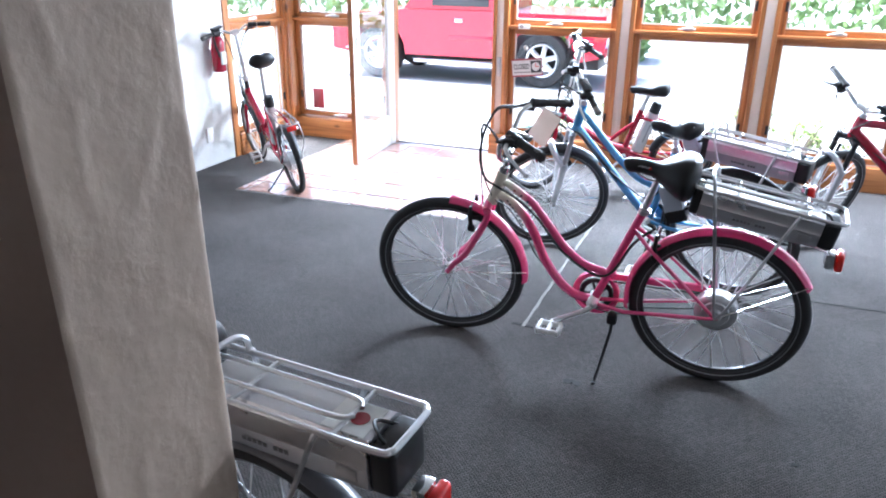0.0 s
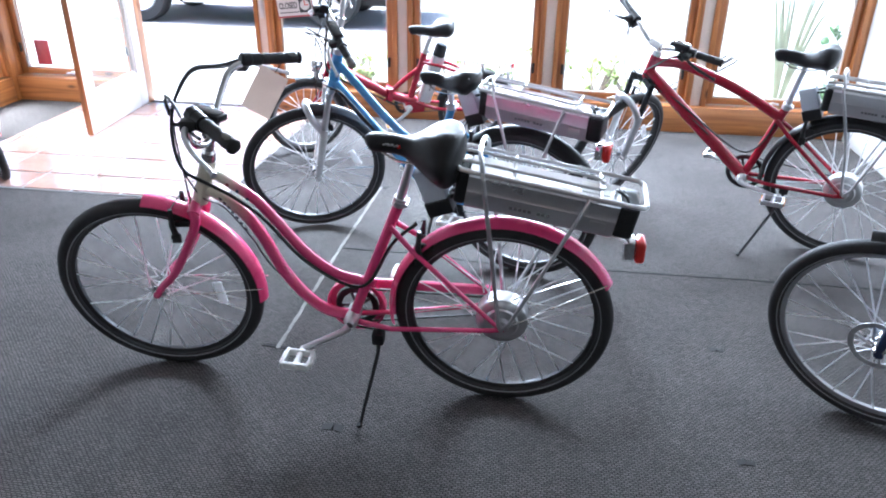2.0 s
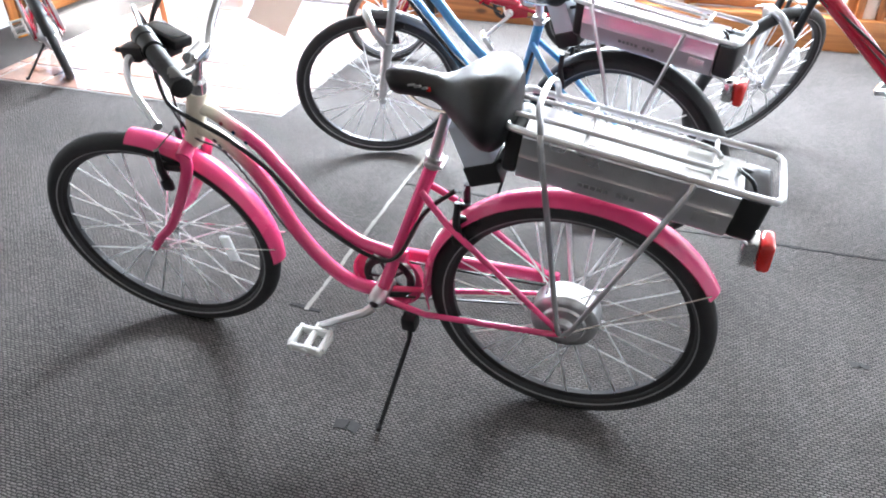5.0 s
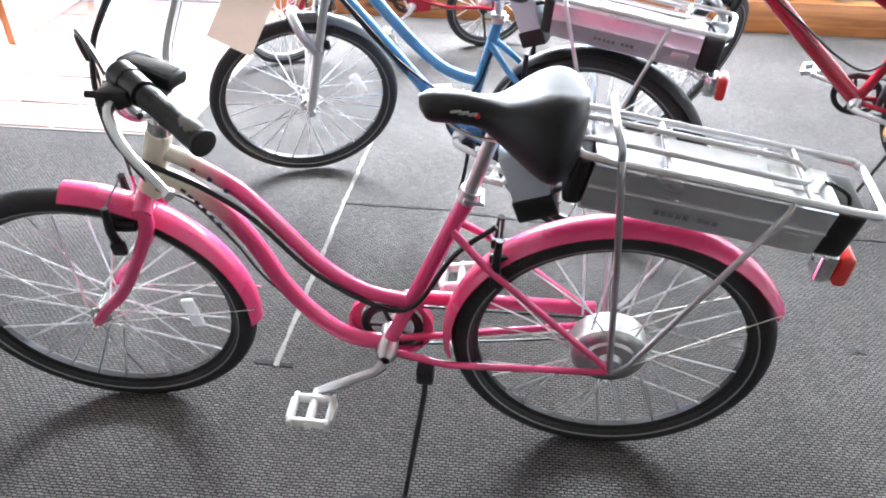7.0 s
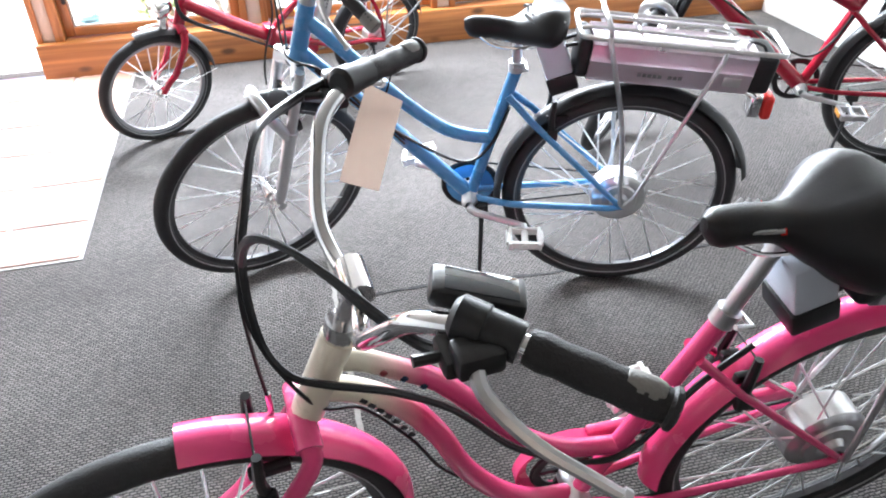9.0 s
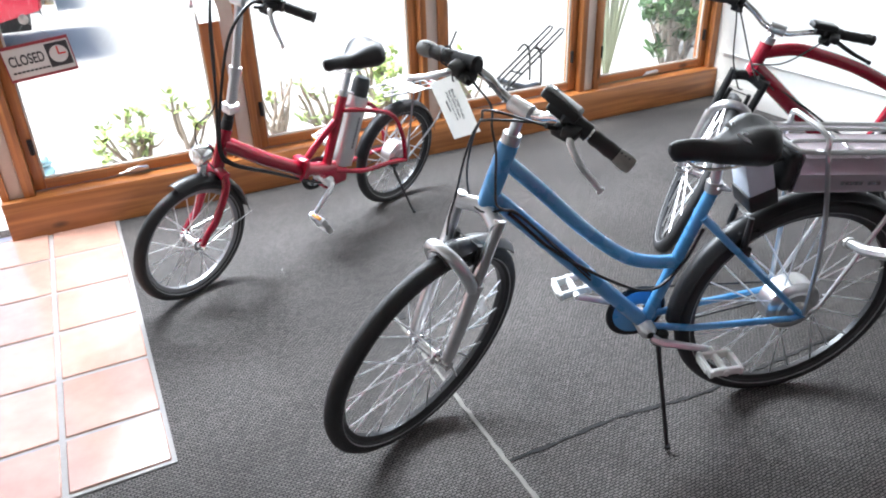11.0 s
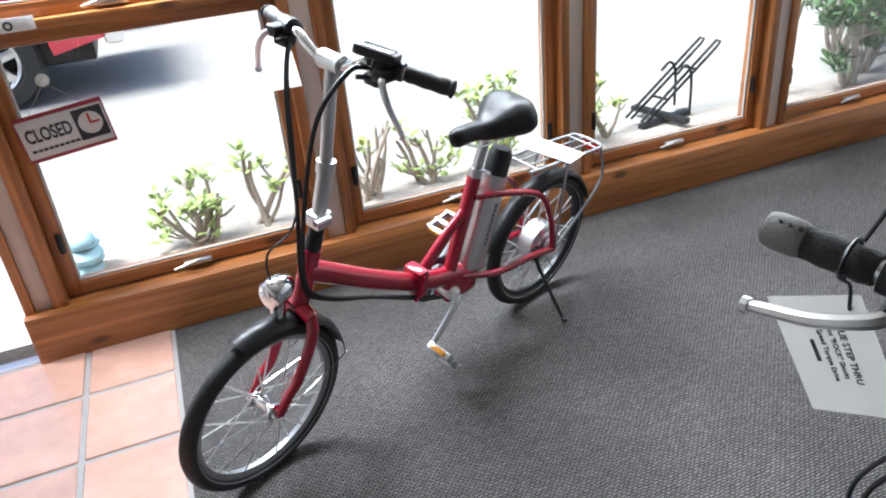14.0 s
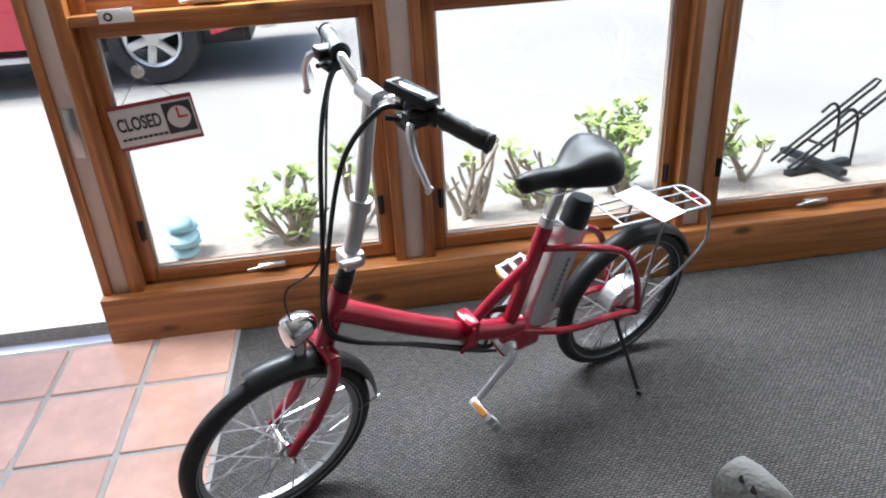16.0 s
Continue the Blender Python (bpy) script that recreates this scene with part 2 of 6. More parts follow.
SOIL = material("planter_soil", (0.33, 0.3, 0.27), 0.95, grain=0.4, grain_scale=40, stain=0.2, bump=0.8, bump_scale=50)
LEAF = material("jade_leaf", (0.31, 0.41, 0.13), 0.4, piece=0.1, grain=0.15, grain_scale=60, stain=0.2, stain_scale=7)
FLAX = material("flax_leaf", (0.3, 0.34, 0.23), 0.5, grain=0.15, grain_scale=30, stain=0.2, stain_scale=5)
LEAF_DARK = material("shrub_leaf", (0.06, 0.13, 0.04), 0.5, grain=0.2, grain_scale=40, stain=0.3, stain_scale=4)
BARK = material("grey_bark", (0.3, 0.26, 0.22), 0.9, grain=0.25, grain_scale=70, stain=0.2, stain_scale=10, bump=0.6, bump_scale=90)
TEAL = material("pale_blue_glaze", (0.3, 0.52, 0.6), 0.45, grain=0.08, grain_scale=30, stain=0.15, stain_scale=12)
TRUCK_RED = material("truck_red", (0.6, 0.02, 0.05), 0.2, coat=0.8, stain=0.05)
TRUCK_TYRE = material("truck_tyre", (0.03, 0.03, 0.03), 0.75, grain=0.2, stain=0.1)
STUCCO = material("outer_stucco", (0.55, 0.5, 0.44), 0.9, grain=0.1, stain=0.08, bump=0.4, bump_scale=50)
TRUCK_GLASS = material("tinted_glass", (0.03, 0.035, 0.04), 0.08, coat=0.5)
SIGN_WHITE = material("sign_white", (0.62, 0.6, 0.58), 0.4, stain=0.05)
SIGN_RED = material("sign_maroon", (0.3, 0.03, 0.04), 0.4, stain=0.05)
TAN = material("cardboard", (0.3, 0.2, 0.12), 0.8, grain=0.1, stain=0.1)

GLASS = bpy.data.materials.new("window_glass")
GLASS.use_nodes = True
_g = GLASS.node_tree.nodes["Principled BSDF"]
_g.inputs["Base Color"].default_value = (0.97, 0.99, 0.98, 1)
_g.inputs["Roughness"].default_value = 0.0
_g.inputs["Transmission Weight"].default_value = 1.0
_g.inputs["IOR"].default_value = 1.45


# ---- mesh helpers ----
def finish(bm, angle=0.7):
    bmesh.ops.recalc_face_normals(bm, faces=bm.faces)
    for f in bm.faces:
        f.smooth = True
    for e in bm.edges:
        if len(e.link_faces) == 2 and e.calc_face_angle(0) > angle:
            e.smooth = False


def mesh_of(name, bm, mat):
    finish(bm)
    me = bpy.data.meshes.new(name)
    bm.to_mesh(me)
    bm.free()
    for one in (mat if isinstance(mat, (list, tuple)) else [mat]):
        me.materials.append(one)
    return me


def part(name, bm, mat, parent, label=""):
    ob = new(name, mesh_of(name, bm, mat))
    ob.parent = parent
    if label:
        ob["label"] = label
    return ob


def thing(name, label, category, m=None, group="", kind=""):
    ob = new(name)
    ob.empty_display_size = 0.1
    if m is not None:
        ob.matrix_basis = m
    return tagged(ob, label, category, group, kind)


def solid(name, bm, mat, label="", category="", kind="", group=""):
    return tagged(new(name, mesh_of(name, bm, mat)), label, category, group, kind)


def box(bm, x0, x1, y0, y1, z0, z1, bevel=0.0, segs=2, m=None):
    r = bmesh.ops.create_cube(bm, size=1.0, matrix=Matrix.LocRotScale(((x0 + x1) / 2, (y0 + y1) / 2, (z0 + z1) / 2), None, (x1 - x0, y1 - y0, z1 - z0)))
    vs = r["verts"]
    if bevel:
        es = list({e for v in vs for e in v.link_edges})
        r2 = bmesh.ops.bevel(bm, geom=es, offset=bevel, segments=segs, affect="EDGES", profile=0.5)
        vs = list({v for f in r2["faces"] for v in f.verts} | {v for v in vs if v.is_valid})
    if m is not None:
        bmesh.ops.transform(bm, matrix=m, verts=vs)
    return bm


def boxed(x0, x1, y0, y1, z0, z1, bevel=0.003, segs=2, m=None):
    return box(bmesh.new(), x0, x1, y0, y1, z0, z1, bevel, segs, m)


def smooth(pts, n=6):
    """A Catmull-Rom curve through the points."""
    p = [Vector(q) for q in pts]
    p = [p[0] * 2 - p[1]] + p + [p[-1] * 2 - p[-2]]
    out = []
    for k in range(1, len(p) - 2):
        a, b, c, d = p[k - 1:k + 3]
        for s in range(n):
            t = s / n
            out.append(0.5 * (2 * b + (c - a) * t + (2 * a - 5 * b + 4 * c - d) * t * t + (3 * b - a - 3 * c + d) * t ** 3))
    return out + [p[-2]]


def sweep(bm, pts, r, segs=10, closed=False, squash=1.0):
    """A round bar along the points; r is one radius or one for each end, squash widens it sideways."""
    p = [Vector(q) for q in pts]
    n = len(p)
    radii = [r] * n if not isinstance(r, (tuple, list)) else [r[0] + (r[-1] - r[0]) * k / (n - 1) for k in range(n)] if len(r) == 2 else list(r)
    rings = []
    side = None
    for k in range(n):
        t = (p[(k + 1) % n] - p[k - 1]) if closed else (p[min(k + 1, n - 1)] - p[max(k - 1, 0)])
        t.normalize()
        if side is None:
            ref = Vector((0, 1, 0)) if abs(t.y) < 0.9 else Vector((1, 0, 0))
            side = (ref - t * ref.dot(t)).normalized()
        else:
            side = (side - t * side.dot(t)).normalized()
        up = t.cross(side)
        rings.append([bm.verts.new(p[k] + radii[k] * (math.cos(a) * side * squash + math.sin(a) * up)) for a in (2 * math.pi * s / segs for s in range(segs))])
    for k in range(n if closed else n - 1):
        a, b = rings[k], rings[(k + 1) % n]
        for s in range(segs):
            bm.faces.new((a[s], a[(s + 1) % segs], b[(s + 1) % segs], b[s]))
    if not closed:
        bm.faces.new(rings[0])
        bm.faces.new(rings[-1][::-1])
    return bm


def bar(pts, r, segs=10, n=0, closed=False, squash=1.0):
    return sweep(bmesh.new(), smooth(pts, n) if n else pts, r, segs, closed, squash)


def lathe(bm, profile, segs=40, centre=(0, 0, 0), closed=True, start=0.0, end=2 * math.pi):
    """Turns (radius, sideways) pairs round the y axis."""
    full = abs(end - start - 2 * math.pi) < 1e-6
    count = segs if full else segs + 1
    rings = []
    for s in range(count):
        a = start + (end - start) * s / segs
        rings.append([bm.verts.new((centre[0] + r * math.cos(a), centre[1] + y, centre[2] + r * math.sin(a))) for r, y in profile])
    m = len(profile)
    for s in range(segs):
        a, b = rings[s], rings[(s + 1) % count]
        for k in range(m if closed else m - 1):
            bm.faces.new((a[k], b[k], b[(k + 1) % m], a[(k + 1) % m]))
    if not full and closed:
        bm.faces.new(rings[0])
        bm.faces.new(rings[-1][::-1])
    return bm


def loft(bm, rings, cap=True):
    rows = [[bm.verts.new(v) for v in ring] for ring in rings]
    n = len(rows[0])
    for a, b in zip(rows, rows[1:]):
        for s in range(n):
            bm.faces.new((a[s], a[(s + 1) % n], b[(s + 1) % n], b[s]))
    if cap:
        bm.faces.new(rows[0])
        bm.faces.new(rows[-1][::-1])
    return bm

# ---- the shop room ----
WX0, WX1, WY0, WY1, HIGH = -3.5, 2.79, -2.6, 6.62, 2.6
ground = solid("ground", boxed(-150, 150, -150, 150, -0.4, -0.035, 0), ASPHALT, "pale worn asphalt of the parking lot", "ground", "structure")
floor = solid("floor", boxed(WX0, WX1, WY0, 6.62, -0.03, 0.0, 0), CARPET, "grey flat-woven carpet on the shop floor", "floor", "structure")
ceiling = solid("ceiling", boxed(WX0 - 0.2, WX1 + 0.2, WY0 - 0.2, 6.8, HIGH, HIGH + 0.15, 0), CEILING, "plain painted ceiling", "ceiling", "structure")
solid("wall_east", boxed(WX1, WX1 + 0.18, WY0, 6.62, 0, HIGH, 0), PLASTER, "white plastered side wall", "wall", "structure")
# never in view; its dark brown keeps bounced light low near the camera
solid("wall_south", boxed(WX0 - 0.18, WX1 + 0.18, WY0 - 0.18, WY0, 0, HIGH, 0), UNSEEN_WALL_BROWN, "unseen back wall, brown to cut bounced light", "wall", "structure")
bm = boxed(WX0 - 0.18, WX0, WY0, 5.48, 0, HIGH, 0)
box(bm, WX0 - 0.18, WX0, 5.48, 6.62, 2.32, HIGH)
solid("wall_west", bm, PLASTER, "white plastered side wall", "wall", "structure")
solid("wall_north", boxed(WX0 - 0.18, WX1 + 0.18, 6.49, 6.62, 2.32, HIGH, 0), PLASTER, "white plaster above the windows", "wall", "structure")
solid("baseboard", boxed(WX1 - 0.016, WX1, WY0, 6.43, 0, 0.11, 0.003), WHITE_WOOD, "white painted baseboard", "baseboard", "structure")

bm = bmesh.new()
rows = []
X0, X1, Y0, Y1 = -0.66, -0.219, 0.85, 1.138
for k in range(190):
    z = HIGH * k / 189
    X1 = -0.219 - 0.02 * max(0.0, z - 0.94)
    ring = []
    for (xa, ya), (xb, yb), cuts in (((X0, Y0), (X1, Y0), 16), ((X1, Y0), (X1, Y1), 34), ((X1, Y1), (X0, Y1), 16), ((X0, Y1), (X0, Y0), 12)):
        for c in range(cuts):
            f = c / cuts
            x, y = xa + (xb - xa) * f, ya + (yb - ya) * f
            d = 0.0012 * noise.noise((x * 5, y * 5, z * 4)) + 0.002 * (1 - abs(noise.noise((x * 8 + 3, y * 8, z * 6)))) ** 9
            d += 0.0009 * (1 - abs(noise.noise((x * 19, y * 19 + 7, z * 15)))) ** 7
            soft = 0.003 if c == 0 else 0.0
            cx, cy = (X0 + X1) / 2, (Y0 + Y1) / 2
            ox, oy = (x - cx) / (X1 - X0), (y - cy) / (Y1 - Y0)
            ring.append((x + d * ox * 2 - soft * (1 if ox > 0 else -1), y + d * oy * 2 - soft * (1 if oy > 0 else -1), z))
    rows.append(ring)
loft(bm, rows)
bm.normal_update()
# the face at lowest y takes the darker brown
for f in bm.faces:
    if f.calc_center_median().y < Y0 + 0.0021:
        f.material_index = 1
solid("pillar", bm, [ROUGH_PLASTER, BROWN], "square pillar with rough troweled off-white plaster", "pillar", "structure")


# ---- windows and door ----
def window(name, m, width, uppers=True, crank=True, label="wood-framed window with varnished pine sashes"):
    """Lower and upper sash; x along the wall from the glass's edge, y out of the room, z up."""
    w = thing(name, label, "window", m, "windows of the shop front", "structure")
    def p(n, b, mat, lab="", parent=None):
        return part(n, b, mat, parent or w, lab)
    spans = [("lower", 0.24, 1.045)] + ([("upper", 1.165, 2.25)] if uppers else [])
    for tag, z0, z1 in spans:
        for a, b in ((-0.048, 0.0), (width, width + 0.048)):
            p("stile", boxed(a, b, -0.028, 0.03, z0 - 0.045, z1 + 0.045, 0.004), WOOD_Z)
        rail = p("bottom_rail", boxed(0, width, -0.026, 0.03, z0 - 0.045, z0, 0.004), WOOD_X)
        p("top_rail", boxed(0, width, -0.026, 0.03, z1, z1 + 0.045, 0.004), WOOD_X)
        for a, b in ((0.0, 0.009), (width - 0.009, width)):
            p("glazing_bead", boxed(a, b, -0.016, -0.004, z0, z1, 0.002), WHITE_WOOD)
        p("glazing_bead", boxed(0.009, width - 0.009, -0.016, -0.004, z0, z0 + 0.009, 0.002), WHITE_WOOD)
        pane = p("pane", boxed(0.001, width - 0.001, -0.002, 0.002, z0 + 0.001, z1 - 0.001, 0), GLASS, "clear glass pane")
        pane.visible_shadow = False
        if crank:
            cx = width * 0.5 if tag == "lower" else width * 0.45
            b = boxed(cx - 0.05, cx + 0.05, -0.046, -0.026, z0 - 0.036, z0 - 0.016, 0.006)
            sweep(b, smooth([(cx + 0.03, -0.05, z0 - 0.022), (cx, -0.06, z0 - 0.012), (cx - 0.04, -0.058, z0 - 0.02), (cx - 0.085, -0.052, z0 - 0.03)], 4), (0.009, 0.005), 8)
            p("crank_handle", b, ALU, "metal window crank", rail)
        for side, hz in ((-0.012, z0 + 0.16), (width + 0.012, z0 + 0.16)):
            b = boxed(side - 0.011, side + 0.011, -0.036, -0.027, hz - 0.035, hz + 0.035, 0.003)
            sweep(b, [(side, -0.038, hz - 0.036), (side, -0.038, hz + 0.036)], 0.006, 8)
            p("hinge", b, BLACK, "dark metal hinge")
    return w


GX = [(-1.29, 0.80), (-0.25, 0.82), (0.805, 0.82), (1.87, 0.82)]
for n, (gx, gw) in enumerate(GX):
    window(f"window_{n + 1}", pose(gx, 6.55, 0), gw)
window("window_5", pose(-3.42, 6.55, 0), 0.86)
window("window_6", pose(-3.55, 5.60, 0, 0, 0, 90), 0.72, label="wood-framed side window beside the shop entrance")

# posts and jambs between the windows
def upright(x0, x1, y0=6.475, y1=6.62, mat=None, z0=0.185, z1=2.32):
    return boxed(x0, x1, y0, y1, z0, z1, 0.004), mat or WOOD_Z

jambs = thing("window_frame", "varnished pine window frame with beige painted mullions", "window frame", None, "", "structure")
def mullion(xa, xb, white=0.07):
    mid = (xa + xb) / 2
    b, mat = upright(mid - white / 2, mid + white / 2, 6.492)
    part("mullion", b, MULLION, jambs, "beige painted mullion")
    for a, c in ((xa, mid - white / 2), (mid + white / 2, xb)):
        b, mat = upright(a, c)
        part("jamb", b, mat, jambs)

mullion(-0.49 + 0.048, -0.25 - 0.048)
mullion(0.57 + 0.048, 0.805 - 0.048)
mullion(1.625 + 0.048, 1.87 - 0.048)
b, mat = upright(2.738, WX1)
part("jamb", b, mat, jambs)
b, mat = upright(-1.475, -1.445, z0=-0.03)
part("jamb", b, mat, jambs)
b, mat = upright(-1.445, -1.385, 6.492)
part("mullion", b, MULLION, jambs, "beige painted mullion")
b, mat = upright(-1.385, -1.338)
part("jamb", b, mat, jambs)
for gx, gw in GX + [(-3.42, 0.86)]:
    part("crossbar", boxed(gx - 0.048, gx + gw + 0.048, 6.48, 6.60, 1.09, 1.12, 0.003), WOOD_X, jambs)
    part("head", boxed(gx - 0.048, gx + gw + 0.048, 6.48, 6.60, 2.295, 2.32, 0.003), WOOD_X, jambs)
b, mat = upright(WX0 - 0.12, -3.468, 6.40, 6.62, z0=0)
part("corner_post", b, mat, jambs)
b, mat = upright(-2.512, -2.43, z0=-0.03)
part("jamb", b, mat, jambs)
part("jamb", boxed(WX0 - 0.13, WX0 + 0.015, 5.48, 5.552, 0, 2.32, 0.004), WOOD_Z, jambs)
part("jamb", boxed(WX0 - 0.1, WX0 + 0.005, 6.368, 6.40, 0.2, 2.32, 0.004), WOOD_Z, jambs)
part("crossbar", boxed(WX0 - 0.1, WX0 + 0.003, 5.552, 6.368, 1.09, 1.12, 0.003), WOOD_Y, jambs)
part("head", boxed(-2.43, -1.475, 6.48, 6.62, 2.12, 2.32, 0.004), WOOD_X, jambs)
b = boxed(-1.432, -1.398, 6.484, 6.4915, 0.69, 0.85, 0.003)
box(b, -1.425, -1.405, 6.478, 6.484, 0.76, 0.80, 0.003)
part("strike_plate", b, ALU, jambs, "brushed metal strike plate")

solid("sill_board", boxed(-1.48, WX1, 6.44, 6.62, 0, 0.187, 0.005), WOOD_X, "thick varnished pine board with knots below the windows", "sill", "structure")
solid("sill_board", boxed(WX0, -2.512, 6.44, 6.62, 0, 0.187, 0.005), WOOD_X, "varnished pine board below the entrance window", "sill", "structure")
solid("sill_board", boxed(WX0 - 0.17, WX0 + 0.03, 5.552, 6.40, 0, 0.187, 0.005), WOOD_Y, "varnished pine board below the side window", "sill", "structure")
solid("threshold", boxed(-2.43, -1.475, 6.47, 6.84, -0.035, -0.006, 0.006), CONCRETE, "pale concrete door threshold", "threshold", "structure")
solid("threshold_strip", boxed(-2.43, -1.475, 6.47, 6.52, -0.006, 0.006, 0.004), ALU, "metal door saddle strip", "threshold", "structure")

# the door's white stiles and rails carry sun glare as colour
door = thing("door_1", "glazed entrance door standing open, its sunlit white put into the colour", "door", pose(-2.44, 6.50, 0, 0, 0, -86.6), "", "structure")
DW = 0.875
for a, b in ((0, 0.12), (DW - 0.12, DW)):
    part("stile", boxed(a, b, -0.022, 0.022, 0.012, 2.08, 0.003), WHITE_WOOD, door)
part("edge_strip", boxed(DW, DW + 0.005, -0.02, 0.02, 0.012, 2.08, 0.001), WOOD_Z, door, "dark wood latch edge")
part("bottom_rail", boxed(0.12, DW - 0.12, -0.021, 0.021, 0.012, 0.27, 0.003), WHITE_WOOD, door)
part("top_rail", boxed(0.12, DW - 0.12, -0.021, 0.021, 1.98, 2.08, 0.003), WHITE_WOOD, door)
pane = part("pane", boxed(0.121, DW - 0.121, -0.003, 0.003, 0.271, 1.979, 0), GLASS, door, "clear glass pane")
pane.visible_shadow = False
for sgn in (-1, 1):
    for a, b, z0, z1 in ((0.121, 0.139, 0.271, 1.979), (DW - 0.139, DW - 0.121, 0.271, 1.979), (0.139, DW - 0.139, 0.271, 0.289), (0.139, DW - 0.139, 1.961, 1.979)):
        part("glazing_bead", boxed(a, b, min(sgn * 0.004, sgn * 0.014), max(sgn * 0.004, sgn * 0.014), z0, z1, 0.002), WHITE_WOOD, door)
for sgn in (-1, 1):
    b = bar([(DW - 0.045, sgn * 0.022, 0.97), (DW - 0.045, sgn * 0.06, 0.97), (DW - 0.06, sgn * 0.065, 0.97), (DW - 0.15, sgn * 0.06, 0.965)], 0.009, 8)
    box(b, DW - 0.065, DW - 0.025, sgn * 0.0245 - 0.002, sgn * 0.0245 + 0.002, 0.88, 1.05, 0.001)
    part("door_handle", b, CHROME, door, "metal lever handle")

# ---- tiled entrance ----
rnd = random.Random(4)
TX0, TX1, TY0, TY1 = -2.90, -1.06, 4.655, 6.44
tb = boxed(TX0, -1.032, TY0, 6.47, 0.0005, 0.004, 0)
for v in tb.verts:
    v.co.x += (v.co.y - 6.4) * 0.018 * (1 + (v.co.x + 1.03) / 1.9)
tiles = solid("tile_floor", tb, GROUT, "terracotta tiles with grey grout inside the entrance", "tile floor", "structure")
XL = [-1.037, -1.326, -1.62, -1.92, -2.22, -2.52, -2.82, -2.90]
YL = [6.45, 6.172, 5.843, 5.533, 5.22, 4.905, 4.66]
for xa, xb in zip(XL, XL[1:]):
    for ya, yb in zip(YL, YL[1:]):
        tb = boxed(xb + 0.0085, xa - 0.0085, yb + 0.0085, ya - 0.0085, 0.0, rnd.uniform(0.0085, 0.0105), 0.004, 1)
        for v in tb.verts:
            v.co.x += (v.co.y - 6.4) * 0.018 * (1 + (v.co.x + 1.03) / 1.9)
            v.co.z += 0.001 * noise.noise((v.co.x * 3, v.co.y * 3, 2))
        part("tile", tb, TILE, tiles)

# carpet seams
def strip(name, pts, width, mat, label, z=0.003, jag=0.004):
    bm = bmesh.new()
    a, c = [], []
    pts = [Vector((*q, 0)) for q in pts]
    rr = random.Random(len(pts) + int(width * 1000))
    for p0, p1 in zip(pts, pts[1:]):
        n = max(2, int((p1 - p0).length / 0.03))
        d = (p1 - p0).normalized()
        s = Vector((-d.y, d.x, 0))
        for k in range(n + 1):
            q = p0.lerp(p1, k / n)
            a.append(q + s * (width / 2 + rr.uniform(-jag, jag)))
            c.append(q - s * (width / 2 + rr.uniform(-jag, jag)))
    top = [bm.verts.new((v.x, v.y, z)) for v in a], [bm.verts.new((v.x, v.y, z)) for v in c]
    low = [bm.verts.new((v.x, v.y, 0.0005)) for v in a], [bm.verts.new((v.x, v.y, 0.0005)) for v in c]
    for k in range(len(a) - 1):
        bm.faces.new((top[0][k], top[0][k + 1], top[1][k + 1], top[1][k]))
        bm.faces.new((top[0][k], low[0][k], low[0][k + 1], top[0][k + 1]))
        bm.faces.new((top[1][k + 1], low[1][k + 1], low[1][k], top[1][k]))
    return solid(name, bm, mat, label, "carpet seam", "structure")

strip("carpet_seam", [(-0.268, 3.33), (-0.256, 4.19), (-0.228, 5.02)], 0.014, SEAM, "frayed pale tape along a carpet seam", jag=0.003)
strip("carpet_seam", [(-0.25, 4.20), (0.13, 4.20), (0.42, 4.158), (1.56, 4.17), (2.78, 4.17)], 0.010, DARK_SEAM, "dark gap between two carpet lengths", z=0.0022, jag=0.004)
strip("carpet_stain", [(-0.25, 5.035), (-0.19, 5.015)], 0.03, DARK_SEAM, "torn dark patch at the end of the seam", z=0.0025, jag=0.012)
for sx, sy, sl, sw in ((0.02, 2.92, 0.07, 0.03), (1.31, 2.946, 0.055, 0.022), (1.345, 3.565, 0.05, 0.02), (0.88, 2.68, 0.03, 0.016)):
    strip("carpet_stain", [(sx, sy), (sx + sl * 0.5, sy + 0.006), (sx + sl, sy)], sw, SPOT, "small dark spot trodden into the carpet", z=0.0022, jag=0.004)
strip("carpet_stain", [(-0.33, 3.345), (-0.22, 3.34)], 0.014, DARK_SEAM, "torn dark patch at the end of the seam", z=0.0025, jag=0.006)

# ---- bicycles: local x forward from the rear axle, y to the rider's left, z up from the ground ----
def spoke_mesh(r0, r1, lat0, tag):
    b = bmesh.new()
    sweep(b, [(r0 * 0.1, lat0, r0), (-0.012, 0.004 if lat0 > 0 else -0.004, r1)], 0.0024, 4)
    return mesh_of("spoke", b, STEEL_SPOKE)

